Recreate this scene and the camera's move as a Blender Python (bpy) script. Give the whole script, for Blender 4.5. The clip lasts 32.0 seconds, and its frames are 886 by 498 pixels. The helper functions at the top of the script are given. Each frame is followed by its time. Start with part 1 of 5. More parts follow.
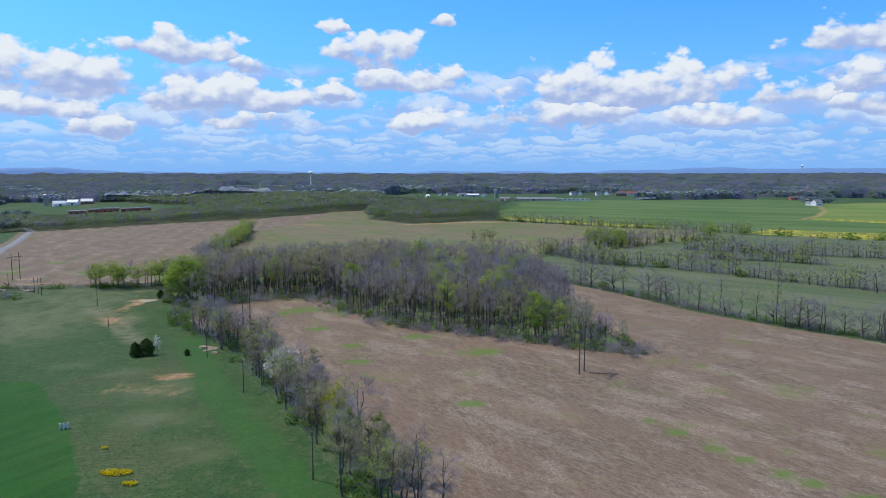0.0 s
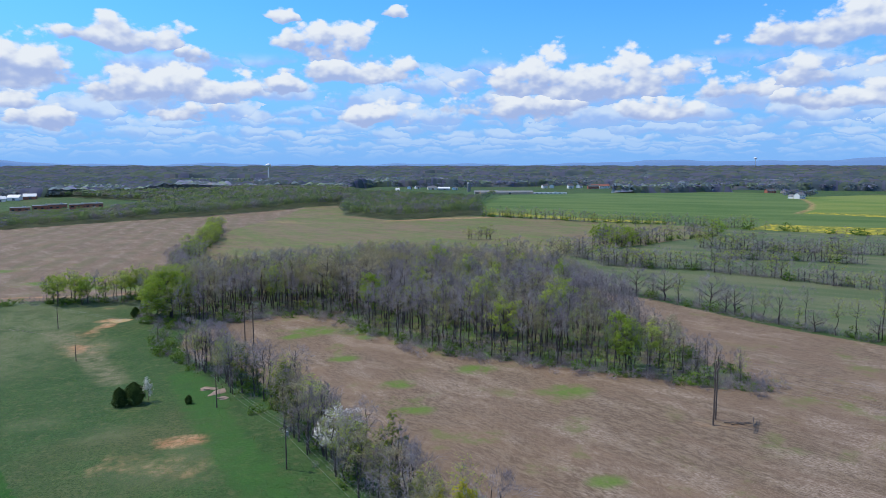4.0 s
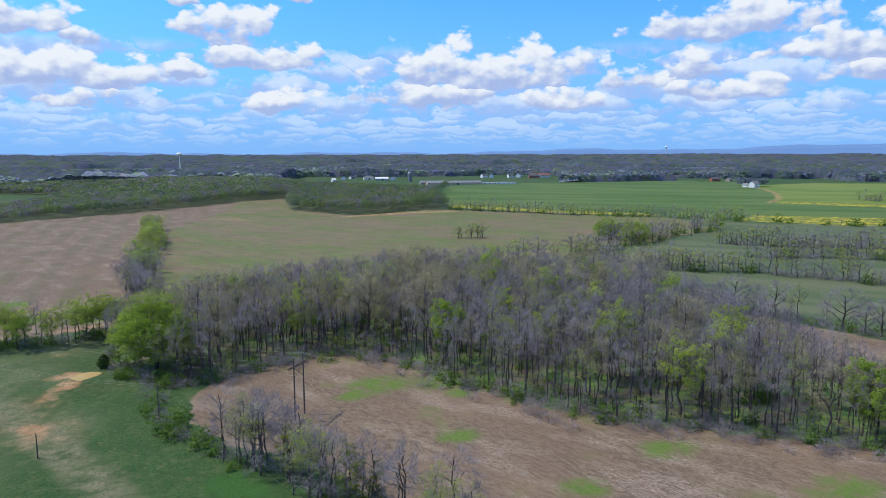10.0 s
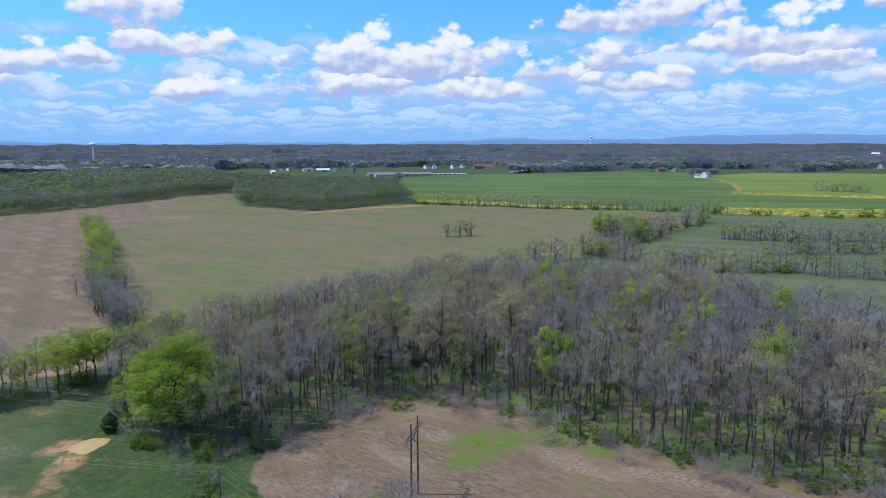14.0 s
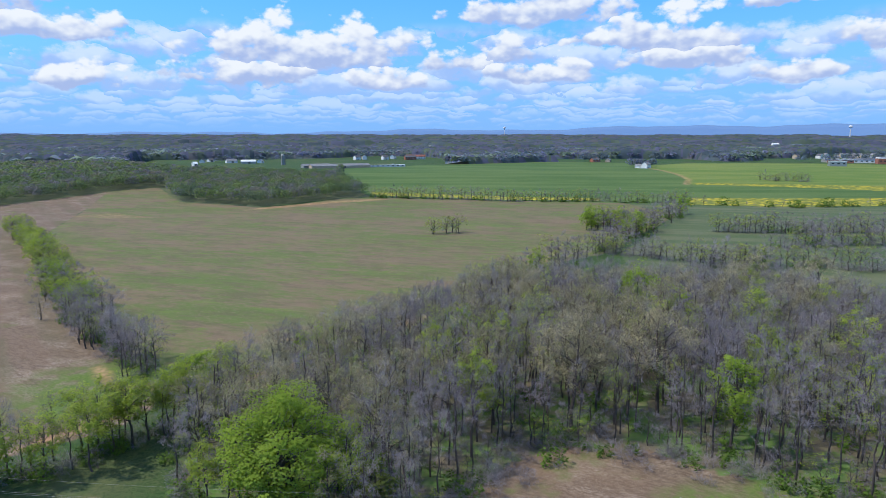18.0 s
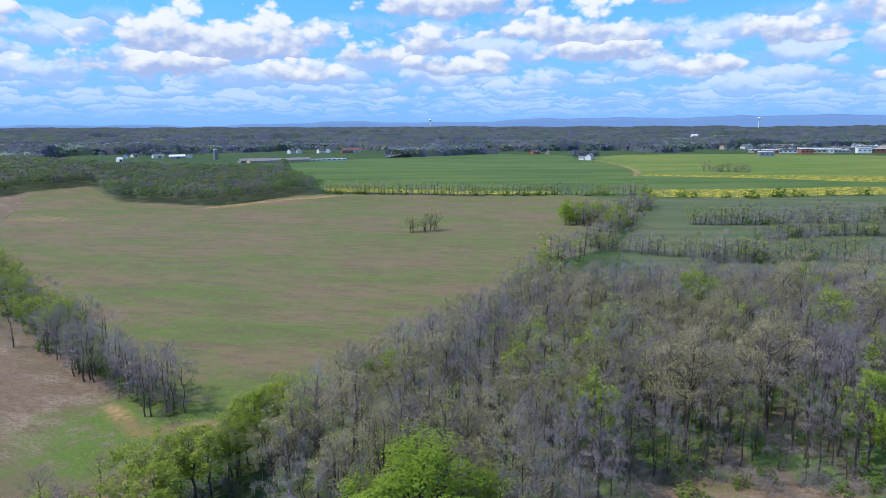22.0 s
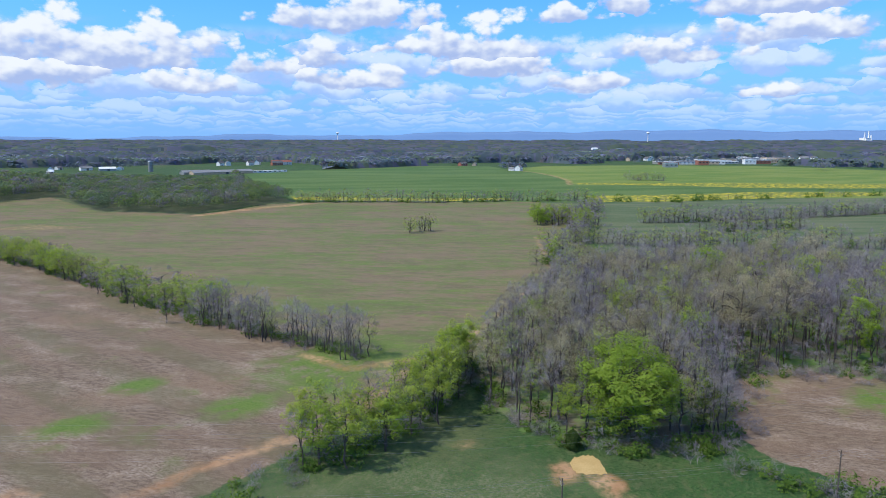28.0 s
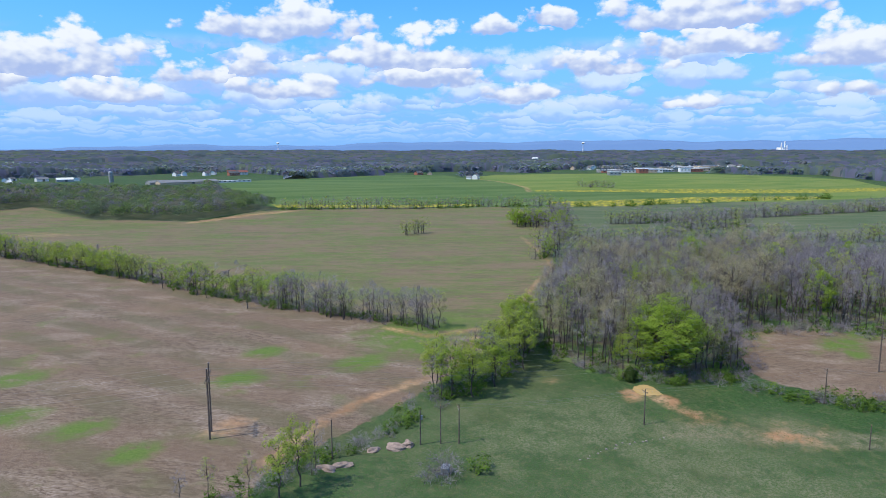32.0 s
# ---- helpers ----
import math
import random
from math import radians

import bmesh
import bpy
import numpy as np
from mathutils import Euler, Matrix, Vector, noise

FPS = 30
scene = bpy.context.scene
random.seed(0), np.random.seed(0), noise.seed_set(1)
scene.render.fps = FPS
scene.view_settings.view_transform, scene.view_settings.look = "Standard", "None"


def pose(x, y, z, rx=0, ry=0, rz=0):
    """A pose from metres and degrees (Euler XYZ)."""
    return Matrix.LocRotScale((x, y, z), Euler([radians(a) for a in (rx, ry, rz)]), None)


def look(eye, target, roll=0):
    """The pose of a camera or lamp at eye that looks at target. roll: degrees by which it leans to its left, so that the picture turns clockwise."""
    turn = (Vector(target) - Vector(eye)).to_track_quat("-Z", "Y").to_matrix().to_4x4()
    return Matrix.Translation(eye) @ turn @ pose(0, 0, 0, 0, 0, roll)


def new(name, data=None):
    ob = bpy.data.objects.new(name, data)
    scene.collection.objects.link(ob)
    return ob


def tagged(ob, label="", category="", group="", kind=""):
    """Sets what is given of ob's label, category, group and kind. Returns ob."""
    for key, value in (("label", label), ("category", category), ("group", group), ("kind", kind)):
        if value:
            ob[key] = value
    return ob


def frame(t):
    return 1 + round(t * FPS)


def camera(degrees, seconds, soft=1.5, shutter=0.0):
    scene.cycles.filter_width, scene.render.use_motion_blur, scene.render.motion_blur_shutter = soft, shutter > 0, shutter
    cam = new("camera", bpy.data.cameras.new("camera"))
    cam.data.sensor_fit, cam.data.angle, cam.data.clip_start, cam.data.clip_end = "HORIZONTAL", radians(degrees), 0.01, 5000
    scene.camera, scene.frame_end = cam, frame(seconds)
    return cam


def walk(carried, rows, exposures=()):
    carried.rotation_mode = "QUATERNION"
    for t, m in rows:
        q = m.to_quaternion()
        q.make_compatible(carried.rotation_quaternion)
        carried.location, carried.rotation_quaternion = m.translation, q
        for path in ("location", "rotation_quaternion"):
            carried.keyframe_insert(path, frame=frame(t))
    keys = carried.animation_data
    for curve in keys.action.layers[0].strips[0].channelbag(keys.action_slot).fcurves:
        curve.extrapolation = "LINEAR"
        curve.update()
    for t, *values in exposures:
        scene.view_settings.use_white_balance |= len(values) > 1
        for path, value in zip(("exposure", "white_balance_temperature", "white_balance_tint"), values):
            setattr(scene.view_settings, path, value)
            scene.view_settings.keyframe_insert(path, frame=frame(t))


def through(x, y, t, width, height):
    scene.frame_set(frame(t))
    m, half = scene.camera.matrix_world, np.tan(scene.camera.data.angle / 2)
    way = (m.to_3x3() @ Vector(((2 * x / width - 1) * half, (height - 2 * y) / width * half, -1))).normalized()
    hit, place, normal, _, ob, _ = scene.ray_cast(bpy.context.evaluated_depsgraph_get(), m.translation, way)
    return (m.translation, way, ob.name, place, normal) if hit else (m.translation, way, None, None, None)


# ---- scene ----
cam = camera(65.86, 32.0, soft=0.85)
PATH = [
    (0, pose(0.00, 0.00, 60.00, 83.74, 0.00, 0.00)),
    (1, pose(-7.96, 12.28, 60.06, 83.59, -0.01, -0.93)),
    (2, pose(-15.80, 24.54, 60.20, 83.48, 0.01, -1.85)),
    (3, pose(-23.95, 36.81, 60.45, 83.32, 0.02, -2.82)),
    (4, pose(-31.89, 49.33, 60.46, 83.11, 0.02, -3.88)),
    (5, pose(-39.89, 61.74, 60.49, 83.04, 0.08, -4.96)),
    (6, pose(-47.76, 74.13, 60.39, 82.90, 0.09, -6.11)),
    (7, pose(-56.04, 86.84, 60.26, 82.77, 0.08, -7.32)),
    (8, pose(-64.32, 99.14, 60.19, 82.54, 0.07, -8.66)),
    (9, pose(-72.32, 111.75, 60.24, 82.41, 0.18, -9.98)),
    (10, pose(-80.42, 123.93, 60.45, 82.18, 0.11, -11.43)),
    (11, pose(-88.59, 136.06, 60.72, 82.00, 0.11, -12.95)),
    (12, pose(-97.10, 148.10, 60.86, 81.80, 0.13, -14.52)),
    (13, pose(-105.27, 160.80, 61.09, 81.59, 0.15, -16.24)),
    (14, pose(-113.49, 173.65, 61.47, 81.33, 0.09, -18.02)),
    (15, pose(-121.60, 186.27, 61.40, 81.06, 0.03, -19.86)),
    (16, pose(-129.78, 199.08, 61.22, 80.90, 0.00, -21.70)),
    (17, pose(-138.08, 211.78, 61.04, 80.76, -0.01, -23.65)),
    (18, pose(-146.56, 224.10, 61.00, 80.54, -0.03, -25.79)),
    (19, pose(-154.37, 237.41, 61.11, 80.33, 0.08, -27.94)),
    (20, pose(-161.42, 248.64, 61.22, 80.16, 0.14, -30.11)),
    (21, pose(-165.87, 255.37, 61.44, 79.99, 0.18, -31.74)),
    (22, pose(-167.04, 256.60, 61.61, 79.90, 0.15, -32.37)),
    (23, pose(-171.67, 255.41, 61.68, 79.84, 0.11, -32.75)),
    (24, pose(-183.31, 253.79, 61.92, 79.96, 0.10, -34.01)),
    (25, pose(-198.65, 252.32, 62.13, 80.15, 0.11, -35.76)),
    (26, pose(-214.08, 251.52, 62.01, 80.38, 0.05, -37.54)),
    (27, pose(-229.42, 250.98, 61.62, 80.66, -0.01, -39.28)),
    (28, pose(-244.48, 250.32, 61.04, 80.98, -0.04, -40.87)),
    (29, pose(-259.07, 249.14, 60.33, 81.35, -0.05, -42.24)),
    (30, pose(-274.40, 247.94, 60.28, 81.57, -0.01, -43.69)),
    (31, pose(-288.94, 246.54, 60.77, 81.67, 0.03, -44.96)),
    (32, pose(-302.29, 245.75, 60.95, 81.81, 0.06, -46.29)),
]
walk(cam, PATH, [(0.0, -0.10), (4.0, -0.09), (9.0, -0.04), (15.0, 0.0), (22.0, 0.04), (32.0, 0.05)])

# ---- sky and sun ----
SUN_EL, SUN_AZ = 55.0, -67.0        # degrees; azimuth clockwise from +y


class Nodes:
    """Short forms for node trees."""

    def __init__(self, tree):
        self.tree = tree
        tree.nodes.clear()

    def add(self, kind, **fields):
        n = self.tree.nodes.new(kind)
        for k, v in fields.items():
            setattr(n, k, v)
        return n

    def link(self, a, b):
        self.tree.links.new(a, b)

    def put(self, socket, v):
        if isinstance(v, (int, float, tuple)):
            socket.default_value = v
        elif v is not None:
            self.link(v, socket)

    def math(self, op, a, b=None, c=None, clamp=False):
        n = self.add("ShaderNodeMath", operation=op, use_clamp=clamp)
        for i, v in enumerate((a, b, c)):
            if v is not None:
                self.put(n.inputs[i], v)
        return n.outputs[0]

    def vec(self, op, a, b=None):
        n = self.add("ShaderNodeVectorMath", operation=op)
        self.put(n.inputs[0], a)
        if b is not None:
            self.put(n.inputs[1], b)
        return n.outputs[0]

    def mix(self, f, a, b):
        n = self.add("ShaderNodeMix", data_type="RGBA")
        self.put(n.inputs[0], f)
        self.put(n.inputs[6], a if not isinstance(a, tuple) or len(a) == 4 else (*a, 1))
        self.put(n.inputs[7], b if not isinstance(b, tuple) or len(b) == 4 else (*b, 1))
        return n.outputs[2]

    def noise(self, vector, scale, detail=3.0, rough=0.55, colour=False):
        n = self.add("ShaderNodeTexNoise")
        self.put(n.inputs["Vector"], vector)
        n.inputs["Scale"].default_value = scale
        n.inputs["Detail"].default_value = detail
        n.inputs["Roughness"].default_value = rough
        return n.outputs[1 if colour else 0]

    def step(self, v, lo, hi, a=0.0, b=1.0):
        n = self.add("ShaderNodeMapRange", interpolation_type="SMOOTHSTEP")
        self.put(n.inputs[0], v)
        for i, w in enumerate((lo, hi, a, b)):
            n.inputs[i + 1].default_value = w
        return n.outputs[0]


# cumulus clouds: azimuth, elevation, half width and half height in degrees
CLOUDS_WEST = [
    (-29.1, 7.5, 6.8, 1.9), (-20.5, 9.8, 3.6, 1.3), (-15.1, 8.6, 1.7, 0.8), (-8.8, 11.8, 1.0, 0.6), (0.0, 12.3, 1.3, 0.5),
    (-5.0, 9.9, 3.6, 1.6), (-3.2, 7.8, 4.6, 1.1), (-29.9, 5.0, 2.8, 0.9), (-17.3, 6.3, 5.5, 1.5), (-25.6, 3.6, 2.0, 0.8),
    (-8.9, 6.6, 1.4, 0.6), (-2.3, 4.4, 2.8, 1.0), (-16.1, 4.4, 2.8, 0.8)]
CLOUDS_EAST = [
    (15.0, 7.3, 6.8, 2.2), (9.8, 5.0, 4.9, 1.1), (33.5, 10.3, 5.4, 1.8), (26.5, 6.1, 2.6, 1.0), (31.6, 6.9, 2.2, 1.1),
    (37.4, 7.7, 1.6, 0.8), (44.2, 8.1, 4.3, 2.1), (45.0, 6.2, 5.0, 1.1), (33.6, 5.1, 3.8, 0.9), (50.7, 9.8, 2.7, 0.7),
    (55.4, 10.9, 1.6, 1.1), (58.8, 6.9, 4.0, 1.0), (66.2, 10.6, 6.4, 1.5), (67.5, 8.3, 5.3, 1.2), (76.8, 7.6, 4.4, 1.9),
    (52.4, 4.8, 2.8, 0.8), (21.0, 4.6, 2.6, 0.9), (65.9, 3.9, 1.8, 0.6), (77.7, 4.6, 2.2, 0.8)]


def cloud_group():
    """A node group: the squared distance from the nearest cloud's heart, 1 at its rim, and the height within that cloud."""
    tree = bpy.data.node_groups.new("cloud_field", "ShaderNodeTree")
    tree.interface.new_socket("x", in_out="INPUT", socket_type="NodeSocketFloat")
    tree.interface.new_socket("y", in_out="INPUT", socket_type="NodeSocketFloat")
    tree.interface.new_socket("field", in_out="OUTPUT", socket_type="NodeSocketFloat")
    tree.interface.new_socket("rise", in_out="OUTPUT", socket_type="NodeSocketFloat")
    n = Nodes(tree)
    gin, gout = n.add("NodeGroupInput"), n.add("NodeGroupOutput")
    best = rise = None
    for az, el, w, h in CLOUDS_WEST + CLOUDS_EAST:
        w, h = 1.22 * w, 1.30 * h
        dx = n.math("MULTIPLY_ADD", gin.outputs[0], 1 / w, -az / w)
        dy = n.math("MULTIPLY_ADD", gin.outputs[1], 1 / h, -(el - 0.35 * h) / h)
        up = n.math("MAXIMUM", dy, n.math("MULTIPLY", dy, -2.2))
        d = n.math("MULTIPLY_ADD", dx, dx, n.math("MULTIPLY", up, up))
        if best is None:
            best, rise = d, dy
        else:
            nearer = n.math("LESS_THAN", d, best)
            rise = n.math("MULTIPLY_ADD", nearer, n.math("SUBTRACT", dy, rise), rise)
            best = n.math("MINIMUM", best, d)
    n.link(best, gout.inputs[0])
    n.link(rise, gout.inputs[1])
    return tree


def make_world():
    world = bpy.data.worlds.new("sky")
    scene.world = world
    world.use_nodes = True
    n = Nodes(world.node_tree)
    sky = n.add("ShaderNodeTexSky", sky_type="NISHITA", sun_disc=False)
    sky.sun_elevation, sky.sun_rotation = radians(SUN_EL), radians(SUN_AZ % 360)
    sky.air_density, sky.dust_density, sky.ozone_density = 1.0, 0.6, 2.0
    way = n.add("ShaderNodeTexCoord").outputs["Generated"]
    sep = n.add("ShaderNodeSeparateXYZ")
    n.link(way, sep.inputs[0])
    x, y, z = sep.outputs
    az = n.math("MULTIPLY", n.math("ARCTAN2", x, y), 57.2958)
    el = n.math("MULTIPLY", n.math("ARCSINE", z), 57.2958)
    flat = n.add("ShaderNodeCombineXYZ")
    n.link(az, flat.inputs[0])
    n.link(n.math("MULTIPLY", el, 1.5), flat.inputs[1])
    big = n.noise(flat.outputs[0], 0.45, 3.0, 0.5, colour=True)
    split = n.add("ShaderNodeSeparateXYZ")
    n.link(big, split.inputs[0])
    px = n.math("MULTIPLY_ADD", n.math("SUBTRACT", split.outputs[0], 0.5), 4.0, az)
    py = n.math("MULTIPLY_ADD", n.math("SUBTRACT", split.outputs[1], 0.5), 1.5, el)
    body = n.add("ShaderNodeGroup", node_tree=cloud_group())
    n.link(px, body.inputs[0])
    n.link(py, body.inputs[1])

    def billow(shift):
        """Round heads of cloud, large and small, about 0 on the mean."""
        at = n.vec("ADD", flat.outputs[0], shift)
        at = n.vec("ADD", at, n.vec("MULTIPLY", n.noise(at, 1.6, 3.0, 0.6, colour=True), (0.40, 0.40, 0.0)))
        total = None
        for scale, share in ((0.30, 0.72), (0.75, 0.34), (1.9, 0.12)):
            cell = n.add("ShaderNodeTexVoronoi", voronoi_dimensions="2D", feature="SMOOTH_F1")
            n.link(at, cell.inputs["Vector"])
            cell.inputs["Scale"].default_value = scale
            cell.inputs["Smoothness"].default_value = 0.35
            lump = n.math("MULTIPLY", n.math("SUBTRACT", 0.42, cell.outputs["Distance"]), share)
            total = lump if total is None else n.math("ADD", total, lump)
        return total

    heads = billow((0.0, 0.0, 0.0))
    crisp = n.step(body.outputs[1], -0.6, 0.2)
    reach = n.math("SUBTRACT", body.outputs[0], n.math("MULTIPLY", heads, n.math("MULTIPLY_ADD", crisp, 1.5, 1.3)))
    dense = n.step(n.math("ADD", reach, n.math("MULTIPLY", n.math("SUBTRACT", n.noise(flat.outputs[0], 3.0, 4.0, 0.6), 0.5), 0.6)), 0.50, 1.15, 1.0, 0.0)
    # lower ranks of small flat-based cumulus, smaller and closer towards the horizon
    ranks, under = None, None
    for wide, tall, lo, hi, size, k in ((5.6, 1.7, 3.4, 9.0, 0.50, 0.85), (3.3, 0.8, 2.2, 5.6, 0.50, 0.6), (2.3, 0.42, 1.5, 3.6, 0.52, 0.4)):
        c = n.add("ShaderNodeCombineXYZ")
        n.link(n.math("MULTIPLY", px, 1 / wide), c.inputs[0])
        n.link(n.math("MULTIPLY", py, 1 / tall), c.inputs[1])
        cell = n.add("ShaderNodeTexVoronoi", voronoi_dimensions="2D", feature="F1")
        n.link(c.outputs[0], cell.inputs["Vector"])
        cell.inputs["Scale"].default_value, cell.inputs["Randomness"].default_value = 1.0, 1.0
        mid = n.add("ShaderNodeSeparateXYZ")
        n.link(cell.outputs["Position"], mid.inputs[0])
        luck = n.add("ShaderNodeSeparateXYZ")
        n.link(cell.outputs["Color"], luck.inputs[0])
        own = n.math("SUBTRACT", n.math("MULTIPLY", py, 1 / tall), mid.outputs[1])
        span_of = n.math("MULTIPLY_ADD", luck.outputs[0], 0.55, size - 0.25)
        out = n.math("SUBTRACT", n.math("DIVIDE", cell.outputs["Distance"], span_of), n.math("MULTIPLY", heads, 1.3))
        here = n.math("MULTIPLY", n.step(n.math("ADD", out, n.math("MULTIPLY", n.math("SUBTRACT", n.noise(flat.outputs[0], 1.3, 5.0, 0.65), 0.5), 1.3)), 0.55, 1.30, 1.0, 0.0), n.math("MULTIPLY", n.step(el, lo - 1.2, lo + 0.4), n.step(el, hi - 1.5, hi, 1.0, 0.0)))
        here = n.math("MULTIPLY", here, k)
        dim = n.step(n.math("ADD", own, n.math("MULTIPLY", heads, 0.9)), -0.30, 0.28, 1.0, 0.0)
        under = dim if under is None else n.mix(n.math("GREATER_THAN", here, ranks), under, dim)
        ranks = here if ranks is None else n.math("MAXIMUM", ranks, here)
    # the rest of the sky, above the view, carries the same broken cumulus
    low = n.math("ADD", n.math("ABSOLUTE", z), 0.2)
    plane = n.add("ShaderNodeCombineXYZ")
    n.link(n.math("DIVIDE", x, low), plane.inputs[0])
    n.link(n.math("DIVIDE", y, low), plane.inputs[1])
    bank = n.noise(plane.outputs[0], 1.1, 6.0, 0.6)
    high = n.math("MULTIPLY", n.step(bank, 0.50, 0.60), n.step(el, 15.0, 22.0))
    relief = n.math("SUBTRACT", heads, billow((-0.35, 0.75, 0.0)))
    shade = n.step(n.math("MULTIPLY_ADD", relief, 1.6, body.outputs[1]), -0.40, 0.75, 1.0, 0.0)
    white = n.mix(shade, (0.85, 0.91, 0.99), (0.39, 0.51, 0.83))
    grey = n.mix(under, (0.68, 0.81, 1.0), (0.37, 0.54, 0.94))
    base = n.vec("MULTIPLY", sky.outputs[0], (0.050, 0.133, 0.222))
    veil = n.mix(n.step(el, -1.0, 14.0, 0.95, 0.0), base, (0.235, 0.495, 1.0))
    colour = n.mix(ranks, veil, grey)
    colour = n.mix(dense, colour, white)
    colour = n.mix(high, colour, (0.9, 0.92, 0.95))
    bg = n.add("ShaderNodeBackground")
    n.link(colour, bg.inputs[0])
    out = n.add("ShaderNodeOutputWorld")
    n.link(bg.outputs[0], out.inputs[0])


make_world()
sun = new("sun", bpy.data.lights.new("sun", "SUN"))
sun.data.energy, sun.data.angle, sun.data.color = 4.0, radians(1.0), (1.0, 0.93, 0.80)
sun.matrix_world = look((0, 0, 0), (-math.sin(radians(SUN_AZ)) * math.cos(radians(SUN_EL)),
                                   -math.cos(radians(SUN_AZ)) * math.cos(radians(SUN_EL)), -math.sin(radians(SUN_EL))))

# ---- materials ----


def material(name):
    m = bpy.data.materials.new(name)
    m.use_nodes = True
    return m, Nodes(m.node_tree)


def finish(n, colour, rough=0.8, bump=None, strength=0.3, distance=0.05, metal=0.0):
    b = n.add("ShaderNodeBsdfPrincipled")
    n.put(b.inputs["Base Color"], colour if not isinstance(colour, tuple) or len(colour) == 4 else (*colour, 1))
    n.put(b.inputs["Roughness"], rough)
    b.inputs["Metallic"].default_value = metal
    b.inputs["Specular IOR Level"].default_value = 0.25
    if bump is not None:
        k = n.add("ShaderNodeBump")
        k.inputs["Strength"].default_value, k.inputs["Distance"].default_value = strength, distance
        n.link(bump, k.inputs["Height"])
        n.link(k.outputs[0], b.inputs["Normal"])
    out = n.add("ShaderNodeOutputMaterial")
    n.link(b.outputs[0], out.inputs[0])
    return b


def plain(name, low, high, scale=1.0, rough=0.7, metal=0.0, detail=4.0):
    """A surface whose colour wanders between two tones."""
    m, n = material(name)
    at = n.add("ShaderNodeNewGeometry").outputs["Position"]
    a, b = n.noise(at, scale, detail), n.noise(at, scale * 9, 2.0)
    f = n.step(n.math("MULTIPLY_ADD", b, 0.4, n.math("MULTIPLY", a, 0.6)), 0.3, 0.7)
    finish(n, n.mix(f, low, high), rough, b, 0.25, 0.02, metal)
    return m


def leafy(name, low, high, scale=0.09, through=0.35):
    """Leaves or blossom: two tones that change from tree to tree and from leaf to leaf."""
    m, n = material(name)
    geo = n.add("ShaderNodeNewGeometry")
    tone = n.noise(geo.outputs["Position"], scale, 2.0)
    leaf = geo.outputs["Random Per Island"]
    f = n.step(n.math("ADD", n.math("MULTIPLY", tone, 0.84), n.math("MULTIPLY", leaf, 0.16)), 0.32, 0.68)
    colour = n.mix(f, low, high)
    d, t, mx = n.add("ShaderNodeBsdfDiffuse"), n.add("ShaderNodeBsdfTranslucent"), n.add("ShaderNodeMixShader")
    n.link(colour, d.inputs[0])
    n.link(colour, t.inputs[0])
    mx.inputs[0].default_value = through
    n.link(d.outputs[0], mx.inputs[1])
    n.link(t.outputs[0], mx.inputs[2])
    out = n.add("ShaderNodeOutputMaterial")
    n.link(mx.outputs[0], out.inputs[0])
    return m


BARK = plain("bark", (0.045, 0.038, 0.034), (0.115, 0.098, 0.09), 0.8, 0.9)
TWIG = leafy("twigs_grey", (0.165, 0.148, 0.166), (0.380, 0.345, 0.355), 0.12, 0.3)
TWIG_TAN = leafy("twigs_tan", (0.20, 0.17, 0.12), (0.38, 0.33, 0.24), 0.12, 0.3)
LEAF_FRESH = leafy("leaves_fresh", (0.23, 0.335, 0.05), (0.32, 0.43, 0.075), 0.09, 0.55)
LEAF_LIGHT = leafy("leaves_yellow_green", (0.28, 0.37, 0.065), (0.41, 0.49, 0.10), 0.10, 0.6)
LEAF_OLIVE = leafy("buds_olive", (0.22, 0.222, 0.11), (0.44, 0.41, 0.27), 0.11, 0.45)
LEAF_OAK = leafy("buds_oak", (0.36, 0.325, 0.185), (0.52, 0.465, 0.30), 0.05, 0.45)
LEAF_YELLOW = leafy("leaves_yellow", (0.30, 0.30, 0.03), (0.44, 0.42, 0.05), 0.3, 0.45)
LEAF_IVY = leafy("leaves_ivy", (0.10, 0.13, 0.035), (0.19, 0.22, 0.06), 0.2, 0.4)
LEAF_DARK = leafy("leaves_dark", (0.03, 0.055, 0.018), (0.07, 0.11, 0.03), 0.2)
LEAF_SHRUB = leafy("leaves_shrub", (0.08, 0.15, 0.03), (0.16, 0.25, 0.05), 0.2, 0.4)
BLOSSOM = leafy("blossom", (0.55, 0.53, 0.50), (0.78, 0.77, 0.75), 0.3)
WOOD_POLE = plain("weathered_pole_wood", (0.07, 0.055, 0.045), (0.16, 0.13, 0.11), 1.5, 0.9)
STEEL = plain("galvanised_steel", (0.32, 0.33, 0.34), (0.45, 0.46, 0.47), 2.0, 0.45, 0.7)
WIRE = plain("wire_aluminium", (0.25, 0.255, 0.26), (0.36, 0.365, 0.37), 2.0, 0.5, 0.5)
PORCELAIN = plain("insulator_porcelain", (0.20, 0.12, 0.09), (0.30, 0.20, 0.15), 4.0, 0.3)

# ---- the lie of the land ----


def ramp(a, b, v):
    u = np.clip((v - a) / (b - a), 0, 1)
    return u * u * (3 - 2 * u)


